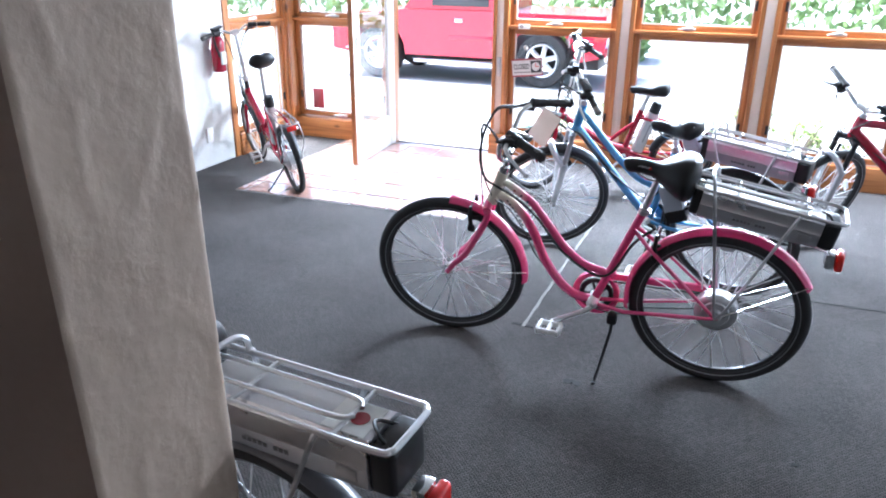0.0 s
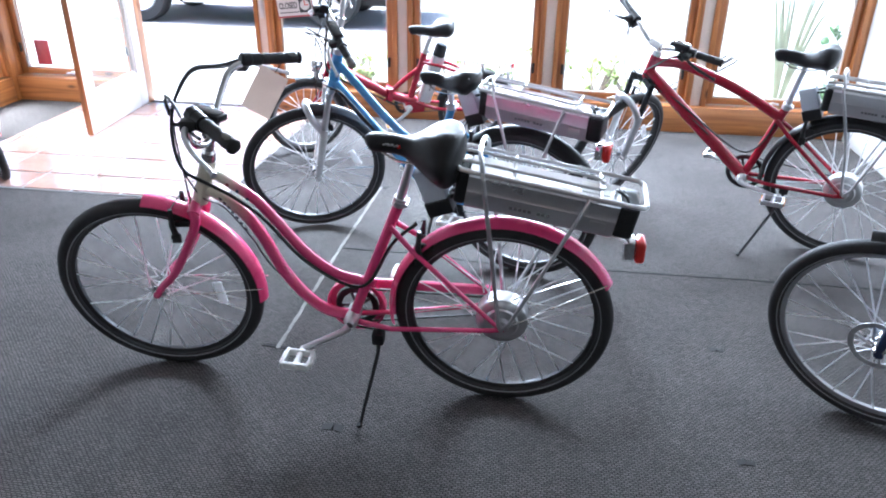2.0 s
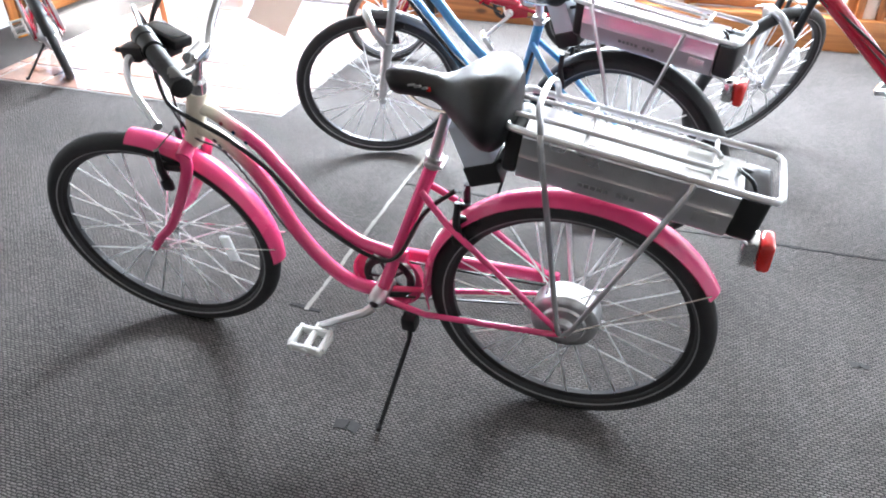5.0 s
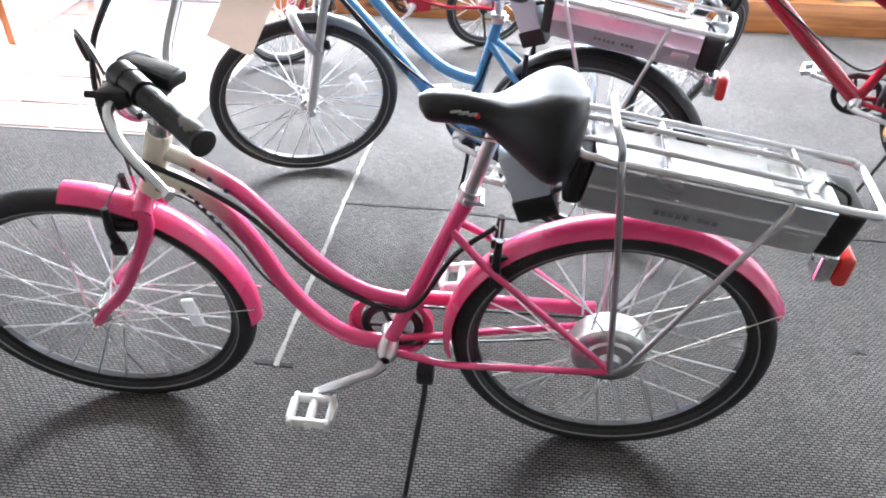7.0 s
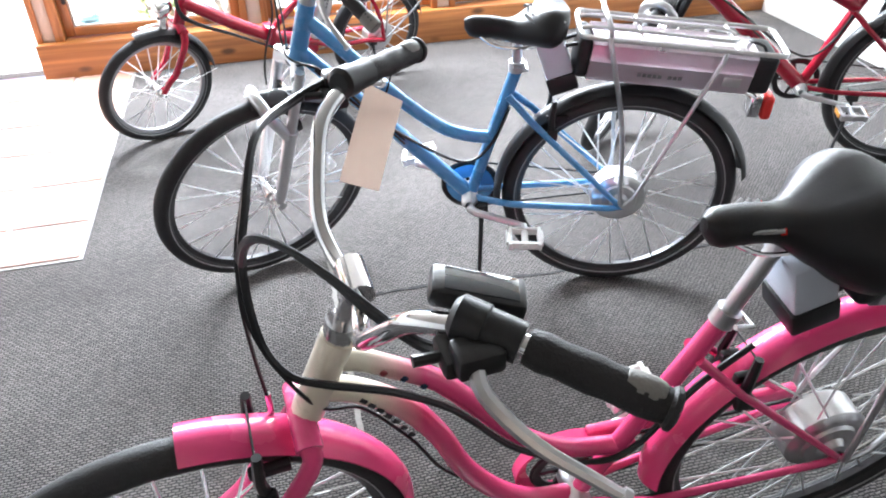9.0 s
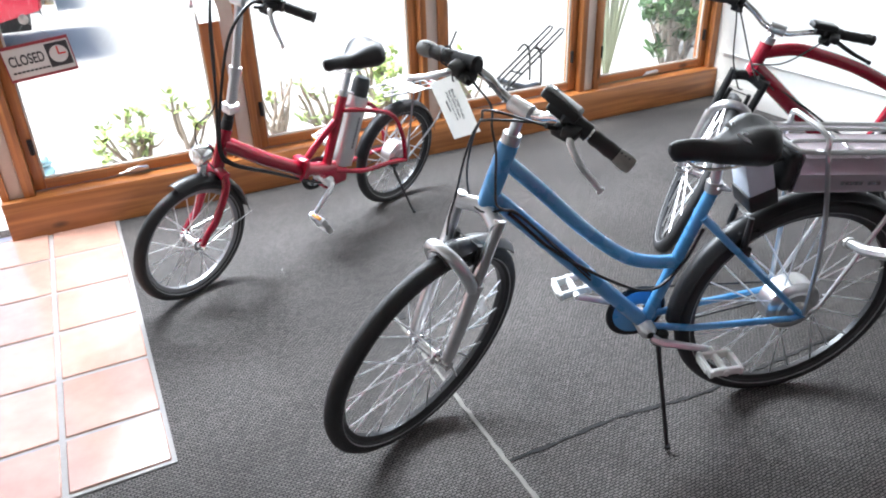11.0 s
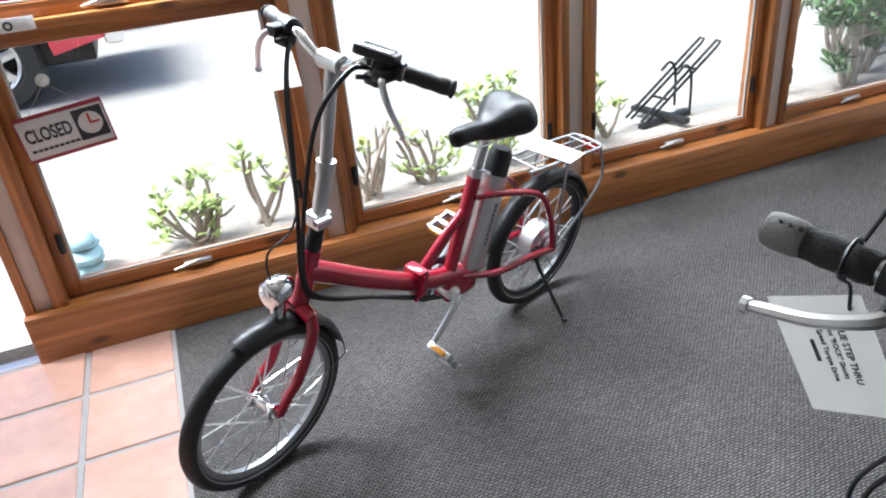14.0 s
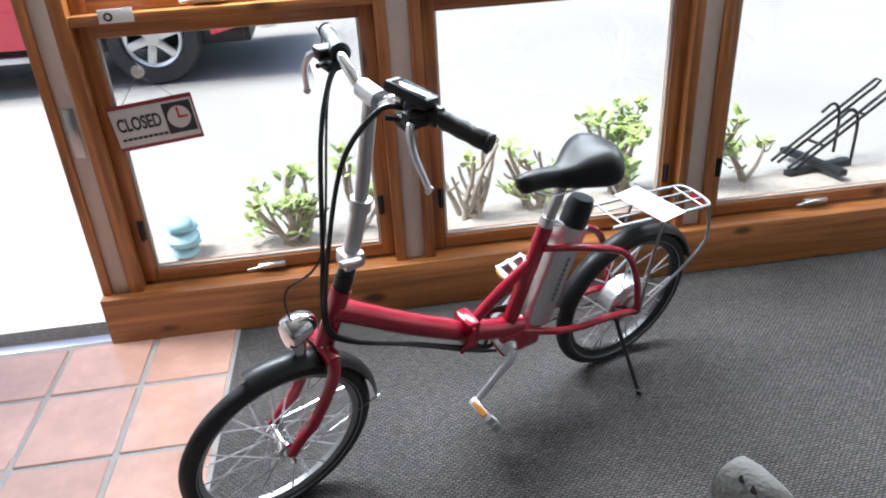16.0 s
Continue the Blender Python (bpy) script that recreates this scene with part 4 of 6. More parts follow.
def grip_set(bike, S, bar_pts, r_bar, grip_from, grip_to, lever_mat, shifter=True, display=True, mat=None, grey="pad", bar_label="chrome handlebar", r_grip=0.0165, gauge=(-0.045, 0.0, 0.024, 0), reach=1.0, droop=1.0):
    """Handlebar given for the left side, mirrored to the right."""
    full = [(x, -y, z) for x, y, z in bar_pts[::-1]] + list(bar_pts[1:])
    b = bar(full, r_bar, 10, 6)
    b.transform(S)
    hb = part("handlebar", b, mat or CHROME, bike, bar_label)
    for sg in (1, -1):
        g0, g1 = Vector(grip_from), Vector(grip_to)
        g0.y *= sg
        g1.y *= sg
        d = (g1 - g0)
        n = 9
        b = sweep(bmesh.new(), [g0 + d * (k / n) for k in range(n + 1)], [r_grip * (0.92 if k == 0 else 1.0 + 0.05 * math.sin(k * 2.1)) for k in range(n)] + [r_grip * 0.86], 14)
        b.transform(S)
        gp = part("grip", b, GRIP, hb, "black rubber grip")
        if grey == "end":
            b = sweep(bmesh.new(), [g0 + d * u for u in (0.62, 0.66, 0.75, 0.9, 0.985, 1.006)], [r_grip * 0.98, r_grip * 1.08, r_grip * 1.12, r_grip * 1.12, r_grip * 1.0, r_grip * 0.7], 14)
            b.transform(S)
            part("grip_end", b, GRIP_GREY, hb, "grey rubber grip end with three slots")
            side = Vector((0.35, 0, 1)).cross(d).normalized()
            for k in range(3):
                at = g0 + d * (0.72 + 0.09 * k) + Vector((0.35, 0, 1)).normalized() * r_grip * 1.11
                q = lathe(bmesh.new(), [(0.0001, -0.001), (0.0026, -0.001), (0.0026, 0.001), (0.0001, 0.001)], 10, (0, 0, 0))
                q.transform(S @ Matrix.Translation(at) @ Matrix.Rotation(radians(90), 4, "X"))
                part("grip_slot", q, INK, hb, "dark slot in the grip end")
        else:
            b = sweep(bmesh.new(), [g0 + d * u for u in (0.6, 0.64, 0.72, 0.82, 0.88, 0.92)], [r_grip * q for q in (0.3, 0.72, 0.84, 0.84, 0.72, 0.3)], 14)
            b.transform(S @ Matrix.Translation(Vector((-0.35, 0, 1)).normalized() * r_grip * 0.34))
            part("grip_pad", b, GRIP_GREY, hb, "grey rubber pad on the grip")
            b = sweep(bmesh.new(), [g0 + d * u for u in (0.93, 0.95, 0.985, 1.004)], [r_grip * q for q in (0.98, 1.12, 1.12, 0.8)], 14)
            b.transform(S)
            part("grip_flange", b, GRIP, hb)
        u = d.normalized()
        c = g0 - u * 0.035
        b = sweep(bmesh.new(), [c - u * 0.03, c + u * 0.03], r_bar * 1.75, 12)
        fwd = Vector((1, 0, -0.15))
        fwd = (fwd - u * fwd.dot(u)).normalized()
        box(b, -0.022, 0.022, -0.016, 0.016, -0.012, 0.014, 0.005, 2, Matrix.Translation(c + fwd * 0.026))
        b.transform(S)
        clamp = part("brake_clamp", b, BLACK, hb, "black brake and shifter clamp")
        b = bar([c + fwd * 0.03, c + fwd * 0.055 + u * 0.02 * reach, c + fwd * 0.066 + u * 0.07 * reach + Vector((0, 0, -0.014 * droop)), c + fwd * 0.062 + u * 0.125 * reach + Vector((0, 0, -0.032 * droop)), c + fwd * 0.06 + u * 0.15 * reach + Vector((0, 0, -0.04 * droop))], (0.0082, 0.0056), 8, 4)
        sweep(b, [c + fwd * 0.06 + u * (0.15 * reach - 0.003) + Vector((0, 0, -0.04 * droop)), c + fwd * 0.06 + u * (0.15 * reach + 0.004) + Vector((0, 0, -0.041 * droop))], 0.0085, 8)
        b.transform(S)
        part("brake_lever", b, lever_mat, hb, "brake lever")
        if shifter:
            q = sweep(bmesh.new(), [c - u * 0.036, c - u * 0.03, c - u * 0.005, c + u * 0.0], [r_bar * 1.3, r_bar * 1.9, r_bar * 1.9, r_bar * 1.4], 14)
            box(q, -0.017, 0.017, -0.02, 0.02, -0.018, 0.006, 0.006, 2, Matrix.Translation(c - u * 0.022 + fwd * 0.02 + Vector((0, 0, -0.012))))
            sweep(q, [c - u * 0.03 + fwd * 0.03 + Vector((0, 0, -0.012)), c - u * 0.05 + fwd * 0.05 + Vector((0, 0, -0.006))], 0.0055, 8)
            q.transform(S)
            part("shifter", q, BLACK, hb, "black twist shifter pod")
        if display and sg > 0:
            ax = -u
            up = Vector((-0.2, 0, 1))
            up = (up - ax * up.dot(ax)).normalized()
            cross = up.cross(ax)
            rows = Matrix((ax, cross, up)).transposed().to_4x4()
            base = S @ Matrix.Translation(c + u * gauge[0] + Vector((-u.y, u.x, 0)).normalized() * gauge[1] + Vector((0, 0, gauge[2]))) @ rows @ Matrix.Rotation(radians(gauge[3]), 4, "Z")
            q = boxed(-0.046, 0.046, -0.022, 0.022, -0.014, 0.007, 0.006, 2)
            q.transform(base)
            dsp = part("display", q, BLACK, hb, "black battery gauge display")
            q = boxed(-0.037, 0.033, -0.016, 0.016, 0.0072, 0.0082, 0.0004)
            q.transform(base)
            part("screen", q, TRUCK_GLASS, dsp, "dark glossy screen")
            q = boxed(-0.026, 0.022, -0.014, gauge[1] + 0.008, -0.036, -0.012, 0.005)
            q.transform(base)
            part("display_mount", q, BLACK, dsp)
    return hb


def cables(bike, S, runs, r=0.0028):
    for pts, moved in runs:
        b = bar(pts, r, 6, 6)
        if moved:
            b.transform(S)
        part("cable", b, BLACK, bike, "black cable")


def brake(bike, x, z, S, y=0.035):
    b = bmesh.new()
    for sg in (1, -1):
        sweep(b, [(x + 0.012, sg * y, z - 0.055), (x + 0.016, sg * (y + 0.006), z), (x + 0.012, sg * (y + 0.001), z + 0.055)], (0.011, 0.0075), 8)
        box(b, x - 0.03, x + 0.03, sg * (y - 0.012) - 0.007, sg * (y - 0.012) + 0.007, z - 0.014, z + 0.006, 0.003)
        box(b, x - 0.004, x + 0.026, sg * (y + 0.008) - 0.008, sg * (y + 0.008) + 0.008, z - 0.062, z - 0.03, 0.005)
    sweep(b, [(x + 0.014, -y, z + 0.052), (x + 0.014, y, z + 0.052)], 0.002, 5)
    b.transform(S)
    part("rim_brake", b, BLACK, bike, "rim brake arms")


def fork_rigid(bike, S, crown, hub, mat, r=0.013, y=0.052, label="curved steel fork"):
    fk = None
    for sg in (1, -1):
        c, h = Vector((crown[0], 0, crown[1])), Vector((hub[0], 0, hub[1]))
        mid = c.lerp(h, 0.62) + Vector((-0.022, 0, -0.012))
        b = bar([c + Vector((0, sg * y * 0.75, 0.01)), c + Vector((0.006, sg * y, -0.05)), mid + Vector((0, sg * y, 0)), h + Vector((-0.035, sg * y, 0.045)), h + Vector((0, sg * y, 0))], (r * 1.05, r * 0.7), 10, 5)
        b.transform(S)
        leg = part("fork_leg", b, mat, bike, label)
    b = bar([(crown[0], -y * 0.95, crown[1]), (crown[0], 0, crown[1] + 0.014), (crown[0], y * 0.95, crown[1])], r * 1.25, 10, 4)
    b.transform(S)
    part("fork_crown", b, mat, bike)


def fork_sprung(bike, S, crown, hub, upper, lower, y=0.062):
    c, h = Vector((crown[0], 0, crown[1])), Vector((hub[0], 0, hub[1]))
    off = Vector((0.02, 0, 0.005))
    for sg in (1, -1):
        a = c + off + Vector((0, sg * y, 0.0))
        e = h + Vector((-0.012, sg * y, 0.0))
        k = a.lerp(e, 0.4)
        b = bar([a + (a - e).normalized() * 0.03, k], 0.0145, 12)
        b.transform(S)
        part("fork_stanchion", b, upper, bike, "fork stanchion")
        b = bar([k + (a - e).normalized() * 0.01, k, e.lerp(k, 0.1), e], [0.021, 0.02, 0.0165, 0.013], 12)
        sweep(b, [e + Vector((0, sg * 0.012, -0.012)), e + Vector((0, -sg * 0.014, -0.012))], 0.014, 10)
        b.transform(S)
        part("fork_slider", b, lower, bike, "fork slider")
    k = c.lerp(h, 0.37) + off
    b = bar([k + Vector((0, -y, -0.02)), k + Vector((0.03, -y * 0.98, 0.045)), k + Vector((0.048, -y * 0.6, 0.088)), k + Vector((0.054, 0, 0.1)), k + Vector((0.048, y * 0.6, 0.088)), k + Vector((0.03, y * 0.98, 0.045)), k + Vector((0, y, -0.02))], 0.0165, 12, 4)
    b.transform(S)
    part("fork_arch", b, lower, bike)
    b = bar([c + Vector((0.02, -y, 0.012)), c + Vector((0, 0, 0.022)), c + Vector((0.02, y, 0.012))], 0.019, 10, 4)
    b.transform(S)
    part("fork_crown", b, upper, bike)


def stem(bike, S, top, clamp, mat, r=0.0125):
    """From the head tube's top up to the bar clamp."""
    b = bar([(top[0], 0, top[1]), (top[0] - 0.25 * (clamp[1] - top[1]), 0, clamp[1] - 0.02), (clamp[0], 0, clamp[1])], r, 12, 3)
    sweep(b, [(clamp[0], -0.028, clamp[1]), (clamp[0], 0.028, clamp[1])], r * 1.5, 12)
    sweep(b, [(top[0] + 0.004, 0, top[1] - 0.016), (top[0] - 0.003, 0, top[1] + 0.012)], r * 1.75, 14)
    b.transform(S)
    part("stem", b, mat, bike, "handlebar stem")


def seat_post(bike, a, b_, r=0.0135):
    b = bar([(a[0], 0, a[1]), (b_[0], 0, b_[1])], r, 12)
    part("seat_post", b, ALU, bike, "silver seat post")
    d = (Vector((b_[0], 0, b_[1])) - Vector((a[0], 0, a[1]))).normalized()
    q = Vector((a[0], 0, a[1]))
    b = bar([q - d * 0.004, q + d * 0.024], 0.0205, 14)
    sweep(b, [q + d * 0.01 + Vector((-0.024, -0.016, 0)), q + d * 0.012 + Vector((-0.026, 0.03, 0)), q + d * 0.018 + Vector((0.01, 0.036, 0.006))], 0.0045, 6)
    part("seat_clamp", b, ALU, bike, "quick-release seat clamp")


def placed(rear, heading, lean):
    return Matrix.Translation((rear[0], rear[1], 0)) @ Matrix.Rotation(radians(heading), 4, "Z") @ Matrix.Rotation(radians(-lean), 4, "X")


GROUP = "electric bicycles on show"

def cruiser(label, m, paint, head_paint, steer, case, simple=False, seat_z=0.925):
    bike = thing("electric_bicycle", label, "bicycle", m, GROUP)
    R, WB = 0.345, 1.148
    top, bot = (0.891, 0.832), (0.945, 0.70)
    S = steer_about(top, bot, steer)
    I = Matrix.Identity(4)
    rw = wheel(bike, "rear_wheel", 0, R, 0.026, I, "motor", count=28, motor_r=0.082)
    fw = wheel(bike, "front_wheel", WB, R, 0.026, S)
    reflector(fw, WB, R, 0.2, math.radians(-95), S)
    frame_tubes(bike, [
        ([(0.912, 0, 0.79), (0.868, 0, 0.778), (0.83, 0, 0.754), (0.762, 0, 0.705), (0.695, 0, 0.62), (0.625, 0, 0.527), (0.54, 0, 0.459), (0.46, 0, 0.438), (0.405, 0, 0.43)], 0.0165, 5),
        ([(0.942, 0, 0.735), (0.88, 0, 0.716), (0.81, 0, 0.657), (0.757, 0, 0.57), (0.71, 0, 0.456), (0.645, 0, 0.36), (0.575, 0, 0.304), (0.489, 0, 0.292)], 0.019, 5),
        ([(0.489, 0, 0.29), (0.318, 0, 0.728)], 0.0165, 0)] + stays((0.345, 0.66), (0.487, 0.285), R), head_paint, "curved step-through frame")
    b = bar([top_bot for top_bot in ((bot[0], 0, bot[1] - 0.012), (top[0], 0, top[1]))], 0.024, 16)
    part("head_tube", b, CREAM if head_paint is PINK_CREAM else paint, bike, "cream head tube" if head_paint is PINK_CREAM else "head tube")
    fork_rigid(bike, S, (bot[0] + 0.01, bot[1] - 0.03), (WB, R), paint, 0.0155, 0.056)
    fender(bike, "front_fender", WB, R, R + 0.014, 0.036, 94, 186, paint, S, "painted front mudguard")
    fender(bike, "rear_fender", 0, R, R + 0.02, 0.036, -8, 152.5, paint, I, "painted rear mudguard")
    for sg in (1, -1):
        b = bar([(WB, sg * 0.06, R), (WB - (R + 0.012), sg * 0.036, R + 0.025)], 0.002, 6)
        b.transform(S)
        part("fender_stay", b, CHROME, bike)
        part("fender_stay", bar([(0, sg * 0.072, R), (-(R + 0.012) * 0.86, sg * 0.036, R + (R + 0.012) * 0.5)], 0.0026, 6), CHROME, bike)
    saddle(bike, 0.264, seat_z, 0.285, 0.245, None, 0.02, 0.18, REFLEX)
    seat_post(bike, (0.318, 0.728), (0.274, seat_z - 0.08))
    pedal_set(bike, 0.489, 0.292, math.radians(-29), 0.085, 0.175, WHITE_PLASTIC)
    b = lathe(bmesh.new(), [(0.1, -0.048), (0.1, -0.07), (0.074, -0.07), (0.074, -0.066), (0.094, -0.064), (0.094, -0.048)], 36, (0.492, 0, 0.293))
    box(b, 0.03, 0.46, -0.07, -0.05, 0.368, 0.4, 0.006, 2, Matrix.Translation((0.495, 0, 0.36)) @ Matrix.Rotation(0.03, 4, "Y") @ Matrix.Translation((-0.495, 0, -0.36)))
    part("chain_guard", b, paint, bike, "painted chain guard")
    chain(bike, 0.489, 0.292, R, 0.07)
    kickstand(bike, 0.40, 0.235, (0.423, 0.25, 0.042))
    if simple:
        rack_and_battery(bike, 0.135, 0.852, -0.38, 0.85, R, case, ctrl_x=0.185, lamp_back=0.045, emblem=True)
    else:
        rack_and_battery(bike, 0.136, 0.897, -0.378, 0.812, R, case, ctrl_x=0.21)
    brake(bike, WB - 0.135, R + 0.285, S, 0.05)
    brake(bike, 0.24, R + 0.26, I)
    stem(bike, S, (top[0] - 0.004, top[1] + 0.015), (top[0] - 0.027, top[1] + 0.095), CHROME)
    cx, cz = top[0] - 0.027, top[1] + 0.095
    pts = [(cx, 0, cz), (cx + 0.002, 0.03, cz - 0.02), (cx + 0.012, 0.075, cz - 0.014), (cx + 0.018, 0.112, cz + 0.015), (cx + 0.006, 0.155, cz + 0.066), (cx - 0.013, 0.191, cz + 0.111), (cx - 0.05, 0.228, cz + 0.129), (cx - 0.085, 0.258, cz + 0.13), (cx - 0.19, 0.352, cz + 0.108)]
    BARS = S @ Matrix.Translation((cx, 0, cz)) @ Matrix.Rotation(radians(4.4), 4, "X") @ Matrix.Translation((-cx, 0, -cz))
    grip_set(bike, BARS, pts, 0.0112, (cx - 0.095, 0.267, cz + 0.129), (cx - 0.193, 0.355, cz + 0.107), ALU, r_grip=0.0175, gauge=(-0.028, 0.046, -0.007, 20))
    def off_bar(dx, y, dz):
        return tuple(BARS @ Vector((cx + dx, y, cz + dz)))
    # one thick cable drops from the far clamp, turns under the head tube and follows the upper tube
    cables(bike, S, [
        ([off_bar(-0.05, -0.262, 0.135), off_bar(0.02, -0.235, 0.12), (0.955, -0.13, 1.06), (0.978, -0.055, 1.01), (0.99, -0.025, 0.96), (0.991, -0.002, 0.9), (0.982, 0.014, 0.84), (0.957, 0.03, 0.803), (0.915, 0.036, 0.782), (0.87, 0.033, 0.758), (0.815, 0.027, 0.722), (0.735, 0.022, 0.65), (0.63, 0.02, 0.515), (0.5, 0.02, 0.43), (0.42, 0.025, 0.45), (0.34, 0.025, 0.6), (0.26, 0.02, 0.68)], False)], 0.0056)
    # the near clamp's cables rise in an arch before the bar; the brake cable goes on down to the front brake
    cables(bike, S, [
        ([(0.79, 0.205, 1.0), (0.821, 0.175, 0.996), (0.86, 0.14, 1.012), (0.898, 0.1, 1.034), (0.935, 0.062, 1.045), (0.962, 0.033, 1.038), (0.98, 0.01, 1.01), (0.99, -0.012, 0.965)], False)], 0.0052)
    cables(bike, S, [
        ([(0.79, 0.22, 1.035), (0.83, 0.18, 1.02), (0.898, 0.104, 1.042), (0.935, 0.066, 1.05), (0.966, 0.03, 1.04), (0.988, -0.012, 0.99), (0.999, -0.038, 0.93), (1.006, -0.042, 0.862), (1.004, -0.04, 0.76), (0.998, -0.03, 0.69)], False),
        ([off_bar(-0.05, -0.265, 0.128), off_bar(0.02, -0.24, 0.11), (0.958, -0.138, 1.05), (0.984, -0.065, 1.0), (0.998, -0.03, 0.95), (0.996, -0.002, 0.87), (0.965, 0.02, 0.79), (0.925, 0.018, 0.71), (0.87, 0.0, 0.67), (0.80, 0.0, 0.57), (0.72, 0.0, 0.43), (0.5, 0.0, 0.255), (0.3, 0.03, 0.27)], False)], 0.003)
    b = bar([(0.998, -0.03, 0.7), (0.998, -0.027, 0.665), (1.0, -0.01, 0.648)], 0.0045, 8, 3)
    part("cable_elbow", b, CHROME, bike, "chrome cable elbow at the front brake")
    if head_paint is PINK_CREAM:
        b = bmesh.new()
        for k in range(7):
            u = k / 6
            q = Vector((0.868 - 0.066 * u, 0.0192, 0.71 - 0.075 * u - 0.025 * u * u))
            box(b, -0.0032, 0.0032, -0.001, 0.0014, -0.0055, 0.0055, 0, 1, Matrix.Translation(q) @ Matrix.Rotation(0.75 + 0.2 * u, 4, "Y"))
        part("lettering", b, INK, bike, "dark maker's lettering as plain bars")
        for k in range(3):
            q = Vector((0.838 - 0.028 * k, 0.0165, 0.76 - 0.018 * k - 0.002 * k * k))
            b = box(bmesh.new(), -0.005, 0.005, -0.001, 0.0012, -0.005, 0.005, 0.002, 1, Matrix.Translation(q) @ Matrix.Rotation(0.6, 4, "Y"))
            part("decal", b, SIGN_RED if k == 0 else NAVY, bike, "small flower decal")
    return bike


def hybrid(label, m, paint, steer, case, kind="step", fenders=True, disc=False, rack=True, R=0.34, WB=1.03):
    """A hybrid or mountain bicycle with a sprung fork."""
    bike = thing("electric_bicycle", label, "bicycle", m, GROUP)
    I = Matrix.Identity(4)
    top, bot = (WB - 0.204, 0.92), (WB - 0.155, 0.768)
    if kind != "step":
        top, bot = (WB - 0.166, 0.868), (WB - 0.13, 0.757)
    S = steer_about(top, bot, steer)
    wheel(bike, "rear_wheel", 0, R, 0.024, I, "motor" if rack else "plain", motor_r=0.08)
    fw = wheel(bike, "front_wheel", WB, R, 0.024, S, rim_mat=RIM_GREY if disc else None)
    reflector(fw, WB, R, 0.2, math.radians(-80), S)
    bb = (0.436, 0.33)
    if kind == "step":
        seat = (0.316, 0.74)
        tubes = [([(top[0] + 0.012, 0, top[1] - 0.04), (0.772, 0, 0.796), (0.642, 0, 0.662), (0.525, 0, 0.566), (0.44, 0, 0.535), (0.365, 0, 0.53)], 0.0185, 4),
                 ([(bot[0] - 0.002, 0, bot[1] + 0.03), (bb[0], 0, bb[1])], 0.0215, 0),
                 ([(bb[0], 0, bb[1] - 0.01), (seat[0], 0, seat[1])], 0.017, 0)]
        srail = (0.335, 0.67)
    else:
        seat = (0.308, 0.69)
        tubes = [([(top[0] + 0.01, 0, top[1] - 0.035), (0.80, 0, 0.838), (0.682, 0, 0.806), (0.56, 0, 0.762), (0.46, 0, 0.716), (0.325, 0, 0.645)], 0.0235, 4),
                 ([(bot[0] - 0.002, 0, bot[1] + 0.03), (bb[0], 0, bb[1])], 0.0305, 0),
                 ([(bb[0], 0, bb[1] - 0.01), (seat[0], 0, seat[1])], 0.0185, 0)]
        srail = (0.335, 0.635)
    frame_tubes(bike, tubes + stays(srail, bb, R, (0.0105, 0.0085)), paint, "painted aluminium frame")
    b = bar([(bot[0] + 0.003, 0, bot[1] - 0.01), (top[0], 0, top[1])], 0.0235, 16)
    part("head_tube", b, paint, bike)
    navy = paint is NAVY
    fork_sprung(bike, S, (bot[0] + 0.008, bot[1] - 0.03), (WB, R), BLACK if kind != "step" else ALU, ALU if not navy else NAVY)
    if fenders:
        fender(bike, "rear_fender", 0, R, R + 0.026, 0.034, -3, 168 if kind == "step" else 150, BLACK, I, "black rear mudguard")
        if kind == "step":
            fender(bike, "front_fender", WB, R, R + 0.02, 0.032, 90, 142, DARK_GUARD, S, "short dark grey front mudguard")
    elif disc:
        fender(bike, "front_fender", WB, R, R + 0.03, 0.026, 78, 125, BLACK, S, "short black front mudguard")
    if disc:
        b = lathe(bmesh.new(), [(0.082, 0.045), (0.082, 0.047), (0.066, 0.047), (0.066, 0.045)], 40, (WB, 0, R))
        for k in range(6):
            a = 2 * math.pi * k / 6
            sweep(b, [(WB + 0.02 * math.cos(a), 0.046, R + 0.02 * math.sin(a)), (WB + 0.07 * math.cos(a + 0.3), 0.046, R + 0.07 * math.sin(a + 0.3))], 0.004, 6)
        for k in range(24):
            a = 2 * math.pi * k / 24
            sweep(b, [(WB + 0.066 * math.cos(a), 0.046, R + 0.066 * math.sin(a)), (WB + 0.082 * math.cos(a + 0.1), 0.046, R + 0.082 * math.sin(a + 0.1))], 0.002, 4)
        b.transform(S)
        part("brake_disc", b, ALU, bike, "drilled steel brake disc")
        b = boxed(WB - 0.09, WB - 0.035, 0.036, 0.07, R + 0.005, R + 0.075, 0.008)
        b.transform(S)
        part("brake_caliper", b, BLACK, bike, "black disc brake caliper")
    else:
        brake(bike, WB - 0.12, R + 0.29, S)
        brake(bike, 0.2, R + 0.27, I)
    sx, sz = (0.312, 0.893) if kind == "step" else (0.258, 0.962)
    saddle(bike, sx + 0.01, sz, 0.265, 0.19 if kind == "step" else 0.17, None, 0.03, 0.11)
    if kind == "step":
        for k in range(5):
            for sg in (1, -1):
                b = bar([(sx - 0.01 - 0.016 * k, sg * 0.026, sz + 0.009 + 0.0012 * k), (sx - 0.04 - 0.016 * k, sg * 0.062, sz - 0.006 + 0.002 * k)], 0.0042, 6)
                part("saddle_stripe", b, VINYL_GREY, bike, "grey rib on the saddle")
    seat_post(bike, seat, (sx + 0.004, sz - 0.06))
